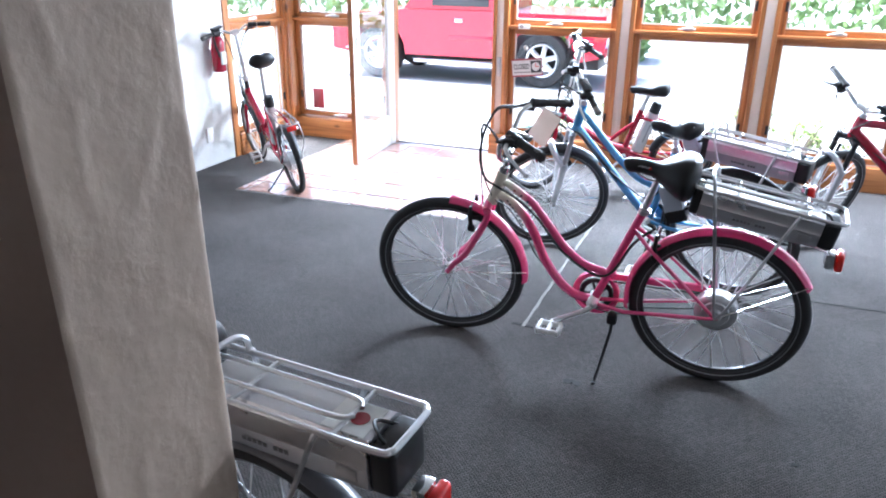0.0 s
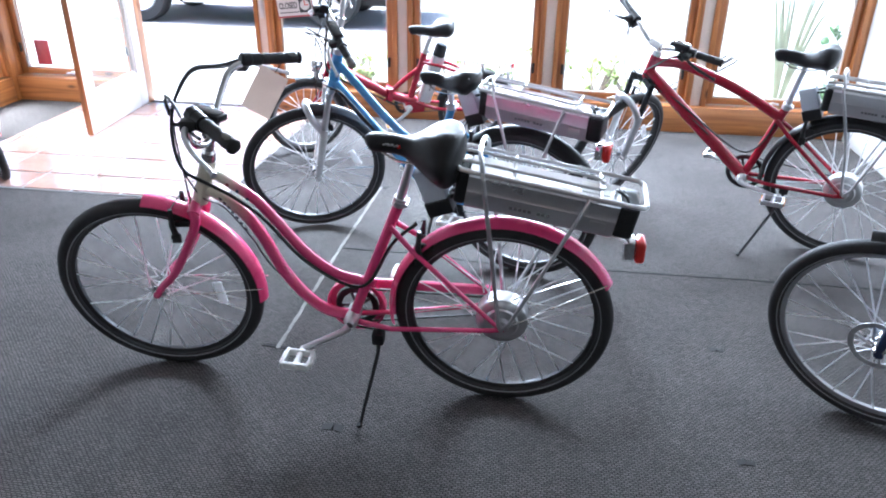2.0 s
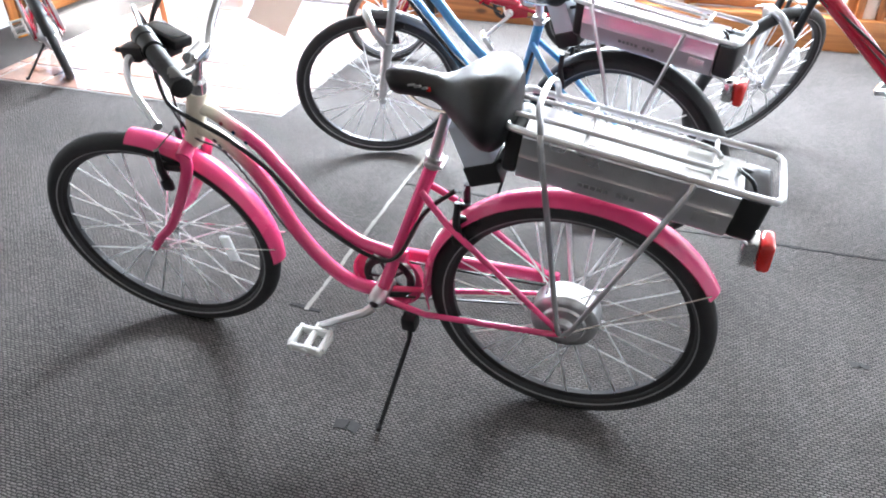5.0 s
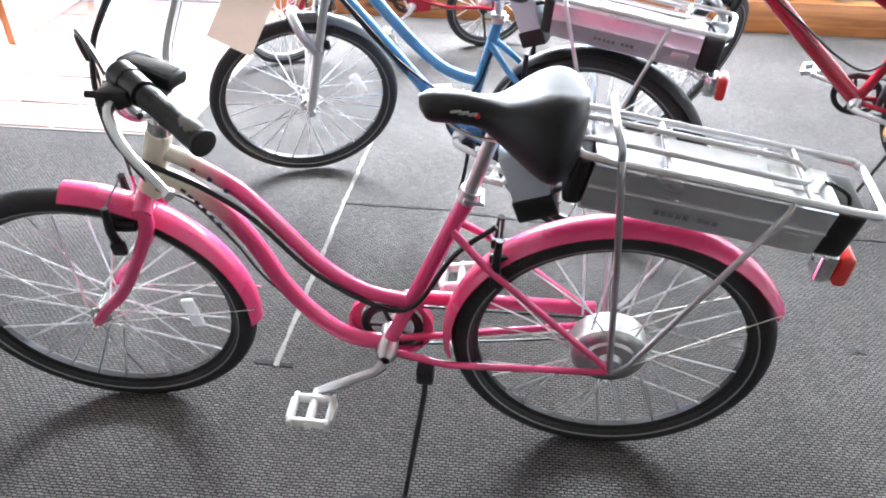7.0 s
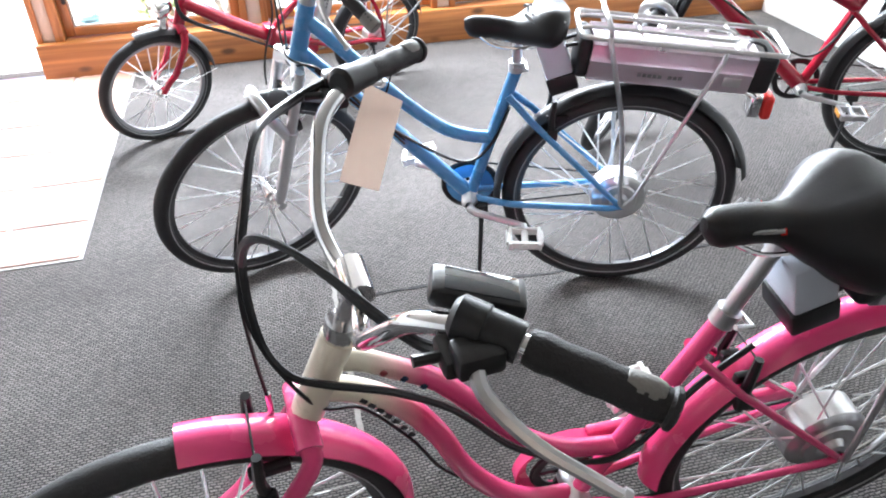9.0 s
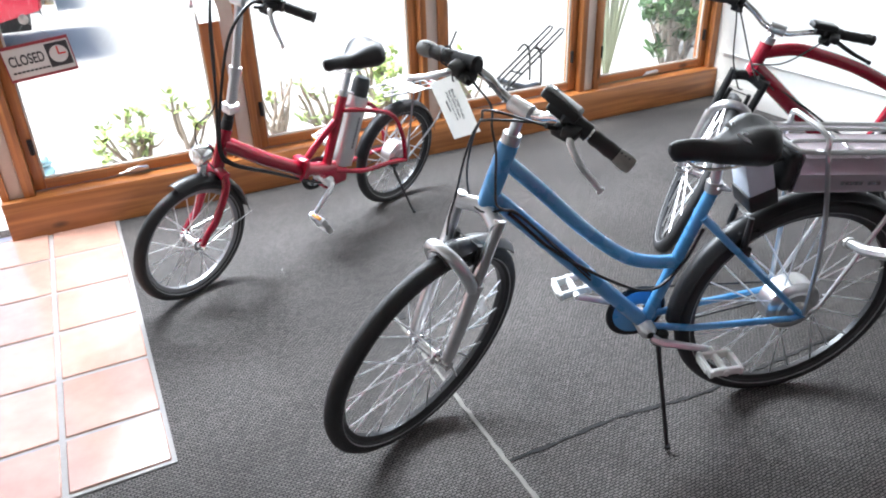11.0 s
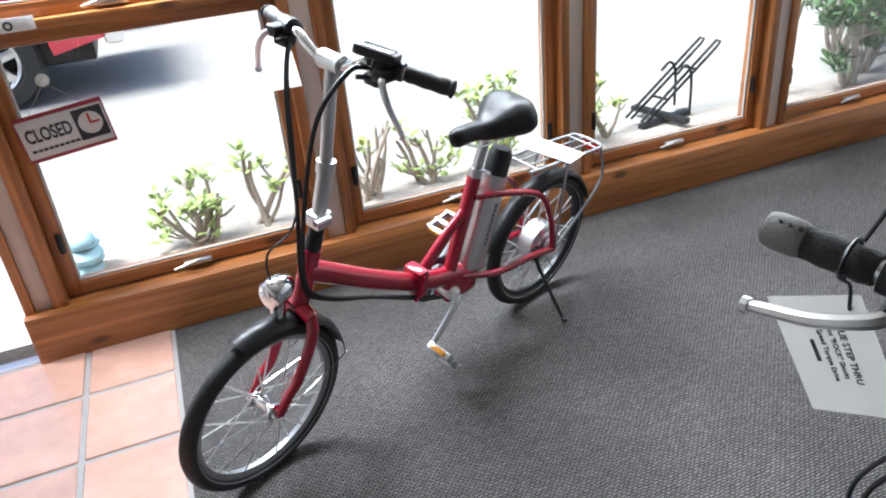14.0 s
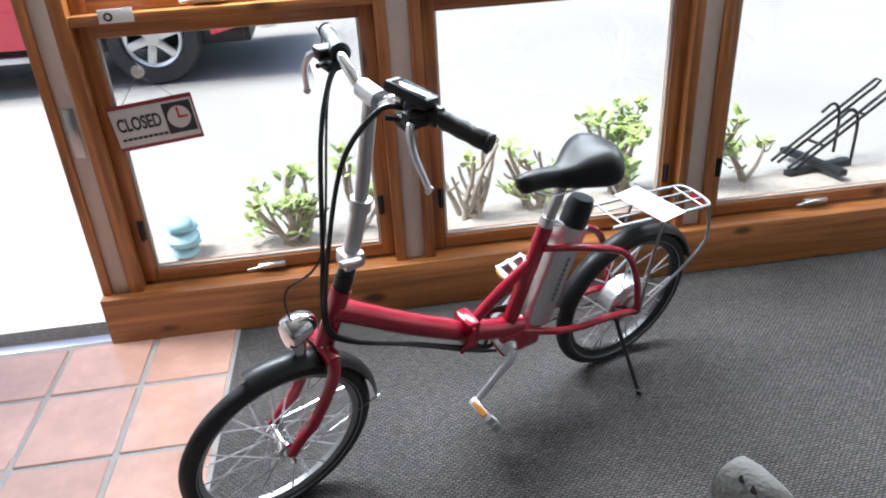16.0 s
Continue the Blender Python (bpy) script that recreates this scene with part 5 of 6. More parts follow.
    pedal_set(bike, bb[0], bb[1] - 0.005, math.radians(195) if kind == "step" else math.radians(190), 0.085, 0.168, WHITE_PLASTIC if kind == "step" else (BLACK if navy else ALU))
    chain(bike, bb[0], bb[1] - 0.005, R, 0.085, mat=BLACK)
    if kind == "step":
        b = lathe(bmesh.new(), [(0.07, -0.046), (0.072, -0.043), (0.03, -0.04), (0.03, -0.044)], 36, (bb[0], 0, bb[1]))
        part("chain_guard", b, paint, bike, "blue chainring disc")
    kickstand(bike, 0.40, bb[1] - 0.03, (0.405, 0.205, 0.033)) if kind == "step" else kickstand(bike, 0.24, 0.31, (0.363, 0.27, 0.042))
    if rack:
        if kind == "step":
            rack_and_battery(bike, 0.165, 0.868, -0.343, 0.817, R, case, ctrl_x=0.215)
        else:
            rack_and_battery(bike, 0.168, 0.838, -0.35, 0.815, R, case, ctrl_x=0.215)
    cx, cz = top[0] + (0.02 if kind != "step" else -0.021), top[1] + (0.07 if kind != "step" else 0.084)
    stem(bike, S, (top[0] - 0.003, top[1] + 0.012), (cx, cz), ALU)
    pts = [(cx, 0, cz), (cx + 0.003, 0.04, cz), (cx, 0.1, cz + 0.03), (cx - 0.02, 0.17, cz + 0.045), (cx - 0.075, 0.31, cz + 0.045)] if kind != "step" else \
          [(cx, 0, cz), (cx + 0.003, 0.05, cz + 0.01), (cx + 0.014, 0.085, cz + 0.036), (cx + 0.017, 0.135, cz + 0.047), (cx + 0.025, 0.172, cz + 0.048), (cx + 0.013, 0.272, cz + 0.02)]
    if kind == "step":
        SB = steer_about(top, bot, steer + 8.4) @ Matrix.Translation((cx, 0, cz)) @ Matrix.Rotation(radians(-2.5), 4, "X") @ Matrix.Translation((-cx, 0, -cz))
        grip_set(bike, SB, pts, 0.011, (cx + 0.0245, 0.176, cz + 0.047), (cx + 0.0125, 0.276, cz + 0.019), ALU, grey="end", reach=0.72)
    else:
        grip_set(bike, S, pts, 0.011, (cx - 0.035, 0.205, cz + 0.045), (cx - 0.078, 0.318, cz + 0.045), BLACK)
    # cables leave the clamps, loop before the head tube and run down the frame
    turned = SB if kind == "step" else S
    rise, out = (0.045, 0.15) if kind == "step" else (0.04, 0.17)
    def on_bar(dx, y, dz):
        return tuple(turned @ Vector((cx + dx, y, cz + dz)))
    if kind == "step":
        cables(bike, S, [
            ([on_bar(0.0, out, rise - 0.01), on_bar(0.05, out * 0.75, rise - 0.005), (0.92, 0.106, 1.052), (0.92, 0.038, 1.005), (0.925, -0.02, 0.933), (0.93, -0.055, 0.843), (0.93, -0.046, 0.79), (0.925, 0.0, 0.765), (0.9, 0.034, 0.762), (0.86, 0.037, 0.766), (0.8, 0.031, 0.722), (0.62, 0.026, 0.52)], False),
            ([on_bar(0.0, out * 0.9, rise - 0.014), (0.915, 0.115, 1.035), (0.93, 0.03, 0.98), (0.945, -0.02, 0.88), (0.97, 0.005, 0.8), (0.985, 0.003, 0.74), (0.99, 0.0, 0.69)], False),
            ([on_bar(0.0, -out, rise), on_bar(0.04, -out * 0.8, rise - 0.01), (0.9, 0.032, 1.03), (0.905, 0.068, 0.995), (0.9, 0.09, 0.95), (0.9, 0.096, 0.88), (0.895, 0.09, 0.82), (0.87, 0.062, 0.785), (0.83, 0.034, 0.755), (0.76, 0.027, 0.68), (0.62, 0.02, 0.53)], False)], 0.0029)
    else:
        cables(bike, S, [
            ([on_bar(0.0, out, rise), on_bar(0.06, out * 0.8, rise - 0.01), on_bar(0.1, out * 0.35, rise - 0.1), (bot[0] + 0.03, 0.05, bot[1] + 0.05), (bot[0] - 0.07, 0.026, bot[1] - 0.03), (0.62, 0.026, 0.52)], False),
            ([on_bar(0.0, -out, rise), on_bar(0.05, -out * 0.8, rise - 0.02), on_bar(0.09, -out * 0.3, rise - 0.12), on_bar(0.085, 0.02, rise - 0.2), (bot[0] - 0.02, 0.034, bot[1] + 0.0), (bot[0] - 0.09, 0.028, bot[1] - 0.06)], False),
            ([on_bar(-0.005, -out, rise - 0.004), on_bar(0.045, -out * 0.85, rise - 0.04), on_bar(0.09, -out * 0.55, rise - 0.15), on_bar(0.1, -0.03, rise - 0.24), tuple(S @ Vector((WB - 0.1, 0.0, R + 0.36)))], False)], 0.0027)
    cables(bike, S, [([(bot[0] - 0.05, 0.024, bot[1] - 0.02), (0.72, 0.024, 0.62), (0.55, 0.022, 0.50), (0.44, 0.022, 0.46), (0.37, 0.022, 0.53), (0.33, 0.022, 0.64)], False)], 0.0045)
    return bike


def folder(label, m, steer, paint=None, seat_up=0.0):
    bike = thing("folding_electric_bicycle", label, "bicycle", m, GROUP)
    paint = paint or RED
    I = Matrix.Identity(4)
    R, WB = 0.25, 1.11
    top, bot = (0.93, 0.656), (0.974, 0.525)
    S = steer_about(top, bot, steer)
    wheel(bike, "rear_wheel", 0, R, 0.022, I, "motor", count=24, motor_r=0.075)
    wheel(bike, "front_wheel", WB, R, 0.022, S, count=24, rim_mat=RIM_GREY)
    bb = (0.455, 0.282)
    tubes = [([(0.955, 0, 0.607), (0.90, 0, 0.572), (0.762, 0, 0.478), (0.59, 0, 0.375)], 0.029, 3),
             ([(0.59, 0, 0.375), (0.49, 0, 0.338), (0.40, 0, 0.318)], 0.03, 3),
             ([(0.452, 0, 0.295), (0.358, 0, 0.64)], 0.021, 0),
             ([(0.565, 0, 0.395), (0.475, 0, 0.475), (0.395, 0, 0.535)], 0.0155, 3)]
    for sg in (1, -1):
        tubes.append(([(0.375, sg * 0.02, 0.585), (0.24, sg * 0.05, 0.56), (0.105, sg * 0.062, 0.50), (0.035, sg * 0.066, 0.38), (0, sg * 0.068, R)], 0.0105, 4))
        tubes.append(([(0.41, sg * 0.025, 0.315), (0.26, sg * 0.052, 0.275), (0.1, sg * 0.062, 0.265), (0, sg * 0.068, R)], 0.0115, 4))
    frame_tubes(bike, tubes, paint, "red folding frame with a single main beam")
    b = boxed(0.345, 0.475, -0.035, 0.035, 0.245, 0.325, 0.012, 2)
    part("battery_dock", b, paint, bike, "red battery dock")
    b = boxed(0.56, 0.60, -0.036, 0.036, 0.33, 0.425, 0.01, 2)
    sweep(b, [(0.585, 0.04, 0.415), (0.60, 0.045, 0.37), (0.625, 0.046, 0.35)], 0.006, 6)
    part("frame_hinge", b, paint, bike, "frame hinge with a lever")
    b = bar([(bot[0] + 0.006, 0, bot[1] - 0.018), (top[0], 0, top[1])], 0.024, 16)
    part("head_tube", b, paint, bike)
    fork_rigid(bike, S, (bot[0] + 0.008, bot[1] - 0.03), (WB, R), paint, 0.0165, 0.052, "red fork leg")
    b = bar([(top[0], 0, top[1]), (top[0] - 0.012, 0, top[1] + 0.035)], 0.021, 14)
    sweep(b, [(top[0] - 0.012, 0, top[1] + 0.035), (top[0] - 0.02, 0, top[1] + 0.06)], 0.019, 14)
    b.transform(S)
    part("stem_hinge", b, BLACK, bike, "black collar")
    b = boxed(top[0] - 0.05, top[0] + 0.0, -0.024, 0.024, top[1] + 0.058, top[1] + 0.098, 0.008, 2)
    sweep(b, [(top[0] - 0.03, 0.03, top[1] + 0.09), (top[0] + 0.02, 0.035, top[1] + 0.1)], 0.008, 8)
    b.transform(S)
    part("stem_latch", b, ALU, bike, "silver folding stem latch")
    hx, hz = 0.852, 1.106
    b = bar([(top[0] - 0.027, 0, top[1] + 0.09), (0.879, 0, 0.86)], 0.0185, 14)
    sweep(b, [(0.879, 0, 0.86), (hx, 0, hz)], 0.0148, 14)
    sweep(b, [(0.8805, 0, 0.85), (0.876, 0, 0.878)], 0.023, 14)
    sweep(b, [(hx, -0.03, hz), (hx, 0.03, hz)], 0.021, 12)
    b.transform(S)
    part("stem", b, ALU, bike, "tall silver telescopic stem")
    pts = [(hx, 0, hz), (hx + 0.002, 0.04, hz + 0.002), (hx + 0.004, 0.09, hz + 0.03), (hx - 0.012, 0.14, hz + 0.03), (hx - 0.06, 0.276, hz + 0.014)]
    hb = grip_set(bike, S, pts, 0.0112, (hx - 0.028, 0.182, hz + 0.0255), (hx - 0.063, 0.278, hz + 0.013), ALU, gauge=(-0.022, -0.012, 0.032, 0), reach=0.38, droop=2.3)
    fender(bike, "front_fender", WB, R, R + 0.022, 0.034, 76, 172, BLACK, S, "black front mudguard")
    fender(bike, "rear_fender", 0, R, R + 0.02, 0.03, 15, 165, BLACK, I, "black rear mudguard")
    for sg in (1, -1):
        b = bar([(WB, sg * 0.06, R), (WB - (R + 0.01), sg * 0.036, R + 0.035)], 0.0022, 6)
        b.transform(S)
        part("fender_stay", b, CHROME, bike)
    b = loft(bmesh.new(), [[(bot[0] + dx, rr * math.cos(2 * math.pi * k / 14), bot[1] + 0.03 + dz + rr * math.sin(2 * math.pi * k / 14)) for k in range(14)] for dx, dz, rr in ((0.022, 0.046, 0.006), (0.03, 0.046, 0.02), (0.05, 0.043, 0.032), (0.08, 0.038, 0.037), (0.094, 0.035, 0.036), (0.1, 0.034, 0.029))])
    box(b, bot[0] + 0.055, bot[0] + 0.085, -0.015, 0.015, bot[1] - 0.026, bot[1] + 0.06, 0.006)
    b.transform(S)
    hl = part("headlight", b, CHROME, bike, "chrome headlight")
    saddle(bike, 0.324 - seat_up * 0.3, 0.825 + seat_up, 0.29, 0.2, None, 0.03, 0.115)
    seat_post(bike, (0.358, 0.64), (0.32 - seat_up * 0.3, 0.765 + seat_up), 0.0155)
    # battery behind the seat tube
    d = Vector((0.358 - 0.452, 0, 0.64 - 0.295)).normalized()
    side = Vector((-d.z, 0, d.x))
    p0 = Vector((0.397, 0, 0.33))
    b = bmesh.new()
    rings = []
    for u in (0.0, 0.312):
        c = p0 + d * u
        rings.append([c + side * (0.042 * math.copysign(abs(math.cos(a)) ** 0.6, math.cos(a)) + 0.05) + Vector((0, 0.034 * math.copysign(abs(math.sin(a)) ** 0.6, math.sin(a)), 0)) for a in (2 * math.pi * k / 20 for k in range(20))])
    loft(b, rings)
    bat = part("battery", b, ALU, bike, "silver battery behind the seat tube")
    b = bmesh.new()
    rings = []
    for u, s in ((0.31, 1.0), (0.372, 0.98), (0.39, 0.8)):
        c = p0 + d * u
        rings.append([c + side * (0.039 * s * math.cos(a) + 0.05) + Vector((0, 0.036 * s * math.sin(a), 0)) for a in (2 * math.pi * k / 20 for k in range(20))])
    loft(b, rings)
    part("battery_cap", b, BLACK, bat, "black battery top")
    b = bmesh.new()
    for k in range(9):
        c = p0 + d * (0.09 + 0.016 * k) + side * 0.052 + Vector((0, 0.0345, 0))
        box(b, -0.005, 0.005, -0.0006, 0.0008, -0.006, 0.006, 0, 1, Matrix.Translation(c) @ Matrix.Rotation(-0.3, 4, "Y"))
    part("lettering", b, GREY_INK, bat, "dark unreadable lettering as plain bars")
    pedal_set(bike, bb[0], bb[1], math.radians(-40), 0.07, 0.17, ALU, -57)
    chain(bike, bb[0], bb[1], R, 0.075)
    kickstand(bike, 0.05, R - 0.01, (0.062, 0.2, 0.046))
    # light tube rack
    b = bmesh.new()
    zr = 0.582
    sweep(b, smooth([(0.17, 0.055, zr + 0.022), (-0.05, 0.06, zr), (-0.19, 0.06, zr - 0.016), (-0.218, 0.045, zr - 0.019), (-0.226, 0, zr - 0.02), (-0.218, -0.045, zr - 0.019), (-0.19, -0.06, zr - 0.016), (-0.05, -0.06, zr), (0.17, -0.055, zr + 0.022)], 4), 0.0052, 8)
    for x in (0.13, -0.01, -0.18):
        sweep(b, [(x, 0.06, zr + 0.1 * x + 0.004), (x, -0.06, zr + 0.1 * x + 0.004)], 0.003, 8)
    for y in (0.02, -0.02):
        sweep(b, [(0.13, y, zr + 0.018), (-0.22, y, zr - 0.017)], 0.003, 8)
    rk = part("rack", b, RIM_GREY, bike, "silver tubular luggage rack")
    for sg in (1, -1):
        b = bar([(-0.2, sg * 0.061, zr - 0.018), (-0.222, sg * 0.07, zr - 0.1), (-0.195, sg * 0.075, zr - 0.17), (0, sg * 0.078, R + 0.01)], 0.005, 8, 4)
        sweep(b, [(-0.02, sg * 0.06, zr), (0, sg * 0.075, R + 0.02)], 0.0045, 8)
        part("rack_stay", b, RIM_GREY, rk)
    b = boxed(-0.242, -0.23, -0.035, 0.035, zr - 0.06, zr - 0.025, 0.004)
    part("rear_reflector", b, RED_LENS, bike, "red rear reflector")
    cables(bike, S, [
        ([(hx - 0.01, 0.12, hz + 0.02), (hx + 0.03, 0.1, hz + 0.015), (hx + 0.085, 0.06, hz - 0.09), (hx + 0.115, 0.04, hz - 0.28), (0.985, 0.04, 0.62), (0.93, 0.036, 0.53), (0.76, 0.036, 0.435), (0.59, 0.036, 0.335), (0.5, 0.034, 0.29)], False),
        ([(hx - 0.01, -0.13, hz + 0.02), (hx + 0.035, -0.1, hz + 0.0), (hx + 0.085, -0.045, hz - 0.1), (hx + 0.12, 0.015, hz - 0.3), (0.985, 0.03, 0.6), (0.93, 0.03, 0.52), (0.75, 0.02, 0.42), (0.55, 0.02, 0.31)], False)], 0.0055)
    cables(bike, S, [([(hx - 0.01, -0.13, hz + 0.015), (hx + 0.045, -0.09, hz - 0.05), (hx + 0.12, 0.0, hz - 0.33), (WB - 0.05, 0.0, R + 0.46), (WB - 0.06, 0.0, R + 0.36), (WB - 0.1, 0.02, R + 0.28)], True)], 0.0028)
    return bike


cruiser("pink cruiser electric bicycle with cream head tube on its kickstand", placed((0.571, 3.174), 178.57, 7.6), PINK, PINK_CREAM, 6.5, SILVER, False, 0.958)
hybrid("sky-blue step-through electric bicycle with silver sprung fork", placed((0.607, 4.103), 162.73, 6.8), BLUE, 36.8, LILAC, "step", WB=1.05)
hybrid("red mountain-style electric bicycle with black mudguard and silver battery", placed((2.066, 4.525), 158.3, 7.0), RED, 66, SILVER, "mtb", WB=1.08)
hybrid("dark blue bicycle with front disc brake and silver rims", placed((2.307, 2.283), 122.0, 3), NAVY, 25, SILVER, "mtb", fenders=False, disc=True, rack=False, WB=1.07)
folder("red folding electric bicycle with small wheels beside the windows", placed((0.194, 6.003), -157.6, 10.5), 5.8)
folder("red folding electric bicycle beside the white wall near the door", placed((-2.435, 4.80), 139.0, 9), 4, seat_up=0.165)
cruiser("grey electric bicycle with rack battery behind the plaster pillar", placed((-0.313, 1.362), 174.4, 3), GREY_PAINT, GREY_PAINT, 0, SILVER, True, 0.905)

# ---- outside ----
TRUCK = thing("pickup_truck", "red pickup truck parked outside the shop front", "truck", pose(-1.17, 10.36, -0.035))
# local x runs back from the tail towards the front (negative), y away from the shop
def arch(cx, r=0.47, zc=0.37, n=10):
    return [(cx + r * math.cos(a), zc + r * math.sin(a)) for a in (math.pi * k / n for k in range(n + 1))]

body = [(0.0, 0.45), (0.03, 0.7), (0.0, 0.98), (-1.6, 1.0), (-2.9, 1.0), (-3.95, 0.92), (-4.08, 0.7), (-4.08, 0.42)] + arch(-3.36)[::-1] + arch(-0.85)[::-1]
b = bmesh.new()
loft(b, [[(x, y, z) for x, z in body] for y in (0.0, 1.75)])
part("body", b, TRUCK_RED, TRUCK, "glossy red truck body")
b = bmesh.new()
loft(b, [[(x, y, z) for x, z in ((-1.45, 1.003), (-1.52, 1.62), (-2.4, 1.62), (-2.95, 1.003))] for y in (0.1, 1.65)])
part("cab", b, TRUCK_RED, TRUCK)
part("side_window", boxed(-2.5, -1.65, 0.085, 0.1, 1.05, 1.52, 0.005), TRUCK_GLASS, TRUCK, "dark tinted side window")
part("side_moulding", boxed(-2.2, -1.35, -0.012, 0.0, 0.60, 0.66, 0.004), TRUCK_RED, TRUCK)
part("running_board", boxed(-2.75, -1.45, -0.03, 0.15, 0.27, 0.32, 0.01), ALU, TRUCK, "pale running board")
part("front_bumper", boxed(-4.2, -4.06, 0.05, 1.7, 0.36, 0.62, 0.03), WHITE_PLASTIC, TRUCK, "white front bumper")
part("emblem", boxed(-2.12, -2.0, -0.008, 0.0, 0.84, 0.89, 0.003), CHROME, TRUCK, "small metal emblem")
b = boxed(0.0, 0.14, 0.05, 1.7, 0.38, 0.58, 0.03)
part("rear_bumper", b, CHROME, TRUCK, "chrome rear bumper")
part("tail_lamp", boxed(-0.14, 0.012, -0.006, 0.12, 0.66, 0.92, 0.012), RED_LENS, TRUCK, "red tail lamp")
part("underbody", boxed(-3.8, -0.1, 0.25, 1.5, 0.25, 0.44, 0.02), BLACK, TRUCK)
for cx in (-0.85, -3.36):
    for y in (0.02, 1.5):
        b = lathe(bmesh.new(), [(0.37, 0.03), (0.35, 0.0), (0.25, 0.0), (0.24, 0.04), (0.24, 0.2), (0.35, 0.23), (0.37, 0.2)], 36, (cx, y, 0.37))
        w = part("wheel", b, TRUCK_TYRE, TRUCK, "black truck tyre on an alloy rim")
        b = lathe(bmesh.new(), [(0.245, 0.03), (0.225, 0.015), (0.2, 0.03), (0.2, 0.06), (0.245, 0.06)], 36, (cx, y, 0.37))
        for k in range(6):
            a = 2 * math.pi * k / 6 + 0.3
            q = boxed(0.03, 0.215, 0.02, 0.05, -0.035, 0.035, 0.012)
            q.transform(Matrix.Translation((cx, y, 0.37)) @ Matrix.Rotation(-a, 4, "Y"))
            me = bpy.data.meshes.new("spoke_tmp")
            q.to_mesh(me)
            q.free()
            b.from_mesh(me)
            bpy.data.meshes.remove(me)
        lathe(b, [(0.055, 0.012), (0.06, 0.05), (0.0001, 0.05), (0.0001, 0.012)], 20, (cx, y, 0.37))
        part("rim", b, ALU, w, "six-spoke alloy rim")

# planting strip under the windows
bm = bmesh.new()
grid = [[bm.verts.new((-1.3 + 7.5 * i / 60, 6.62 + 0.72 * j / 8, -0.03 + 0.02 * noise.noise((i * 0.7, j * 0.9, 0)) + (0.0 if j in (0, 8) else 0.012))) for i in range(61)] for j in range(9)]
for j in range(8):
    for i in range(60):
        bm.faces.new((grid[j][i], grid[j][i + 1], grid[j + 1][i + 1], grid[j + 1][i]))
solid("planting_bed", bm, SOIL, "strip of dry soil along the shop front", "soil", "structure")


def leaf_mesh(name, length, width, mat, fat=0.25):
    b = bmesh.new()
    rings = []
    for u, w, lift in ((0.0, 0.12, 0), (0.3, 0.75, 0.02), (0.62, 1.0, 0.03), (0.9, 0.6, 0.0), (1.0, 0.1, -0.03)):
        rings.append([(u * length, width * 0.5 * w * math.cos(a), lift * length + width * 0.5 * fat * w * math.sin(a)) for a in (2 * math.pi * k / 6 for k in range(6))])
    loft(b, rings)
    me = mesh_of(name, b, mat)
    return me

JADE = leaf_mesh("leaf", 0.05, 0.03, LEAF)

def shrub(x, y, seed, stems, height, leafy, label, spread=0.2, leaf=None, lean=0.0, leaves=10):
    """Woody stems that fork, some cut off bare, with rosettes of thick leaves at the tips."""
    r = random.Random(seed)
    t = thing("jade_shrub", label, "shrub", pose(x, y, -0.03), "shrubs outside the windows")
    b = bmesh.new()
    tips = []
    for s in range(stems):
        a = r.uniform(0, 2 * math.pi)
        p = Vector((r.uniform(-0.05, 0.05), r.uniform(-0.04, 0.04), 0))
        d = Vector((math.cos(a) * spread + lean, math.sin(a) * spread * 0.6, 1)).normalized()
        pts, seg = [p.copy()], 5
        h = height * r.uniform(0.55, 1.0)
        for k in range(seg):
            d = (d + Vector((r.uniform(-0.25, 0.25), r.uniform(-0.2, 0.2), 0.12))).normalized()
            p = p + d * h / seg
            pts.append(p.copy())
        r0 = r.uniform(0.010, 0.017)
        sweep(b, smooth(pts, 3), (r0, r0 * 0.55), 7)
        if r.random() < leafy:
            tips.append((pts[-1], d))
        for q in range(r.randint(1, 3)):
            k = r.randint(1, seg - 1)
            dd = Vector((r.uniform(-1, 1), r.uniform(-0.8, 0.6), r.uniform(0.3, 0.9))).normalized()
            e = pts[k] + dd * h * r.uniform(0.2, 0.42)
            sweep(b, smooth([pts[k], pts[k].lerp(e, 0.5) + Vector((0, 0, -0.012)), e], 3), (r0 * 0.55, r0 * 0.3), 6)
            if r.random() < leafy:
                tips.append((e, dd))
    part("stems", b, BARK, t, "bare grey woody stems")
    crown = bmesh.new()
    for p, d in tips:
        for k in range(leaves):
            a = 2.4 * k + r.uniform(-0.3, 0.3)
            el = r.uniform(0.1, 1.1)
            m = Matrix.Translation(p + Vector((r.uniform(-0.03, 0.03), r.uniform(-0.03, 0.03), r.uniform(-0.045, 0.02)))) @ Matrix.Rotation(a, 4, "Z") @ Matrix.Rotation(-el, 4, "Y") @ Matrix.Scale(r.uniform(0.7, 1.25), 4)
            n0 = len(crown.verts)
            crown.from_mesh(leaf or JADE)
            crown.verts.ensure_lookup_table()
            for v in crown.verts[n0:]:
                v.co = m @ v.co
    if tips:
        part("leaves", crown, LEAF if not leaf else LEAF_DARK, t, "fleshy green leaves in rosettes")
    return t


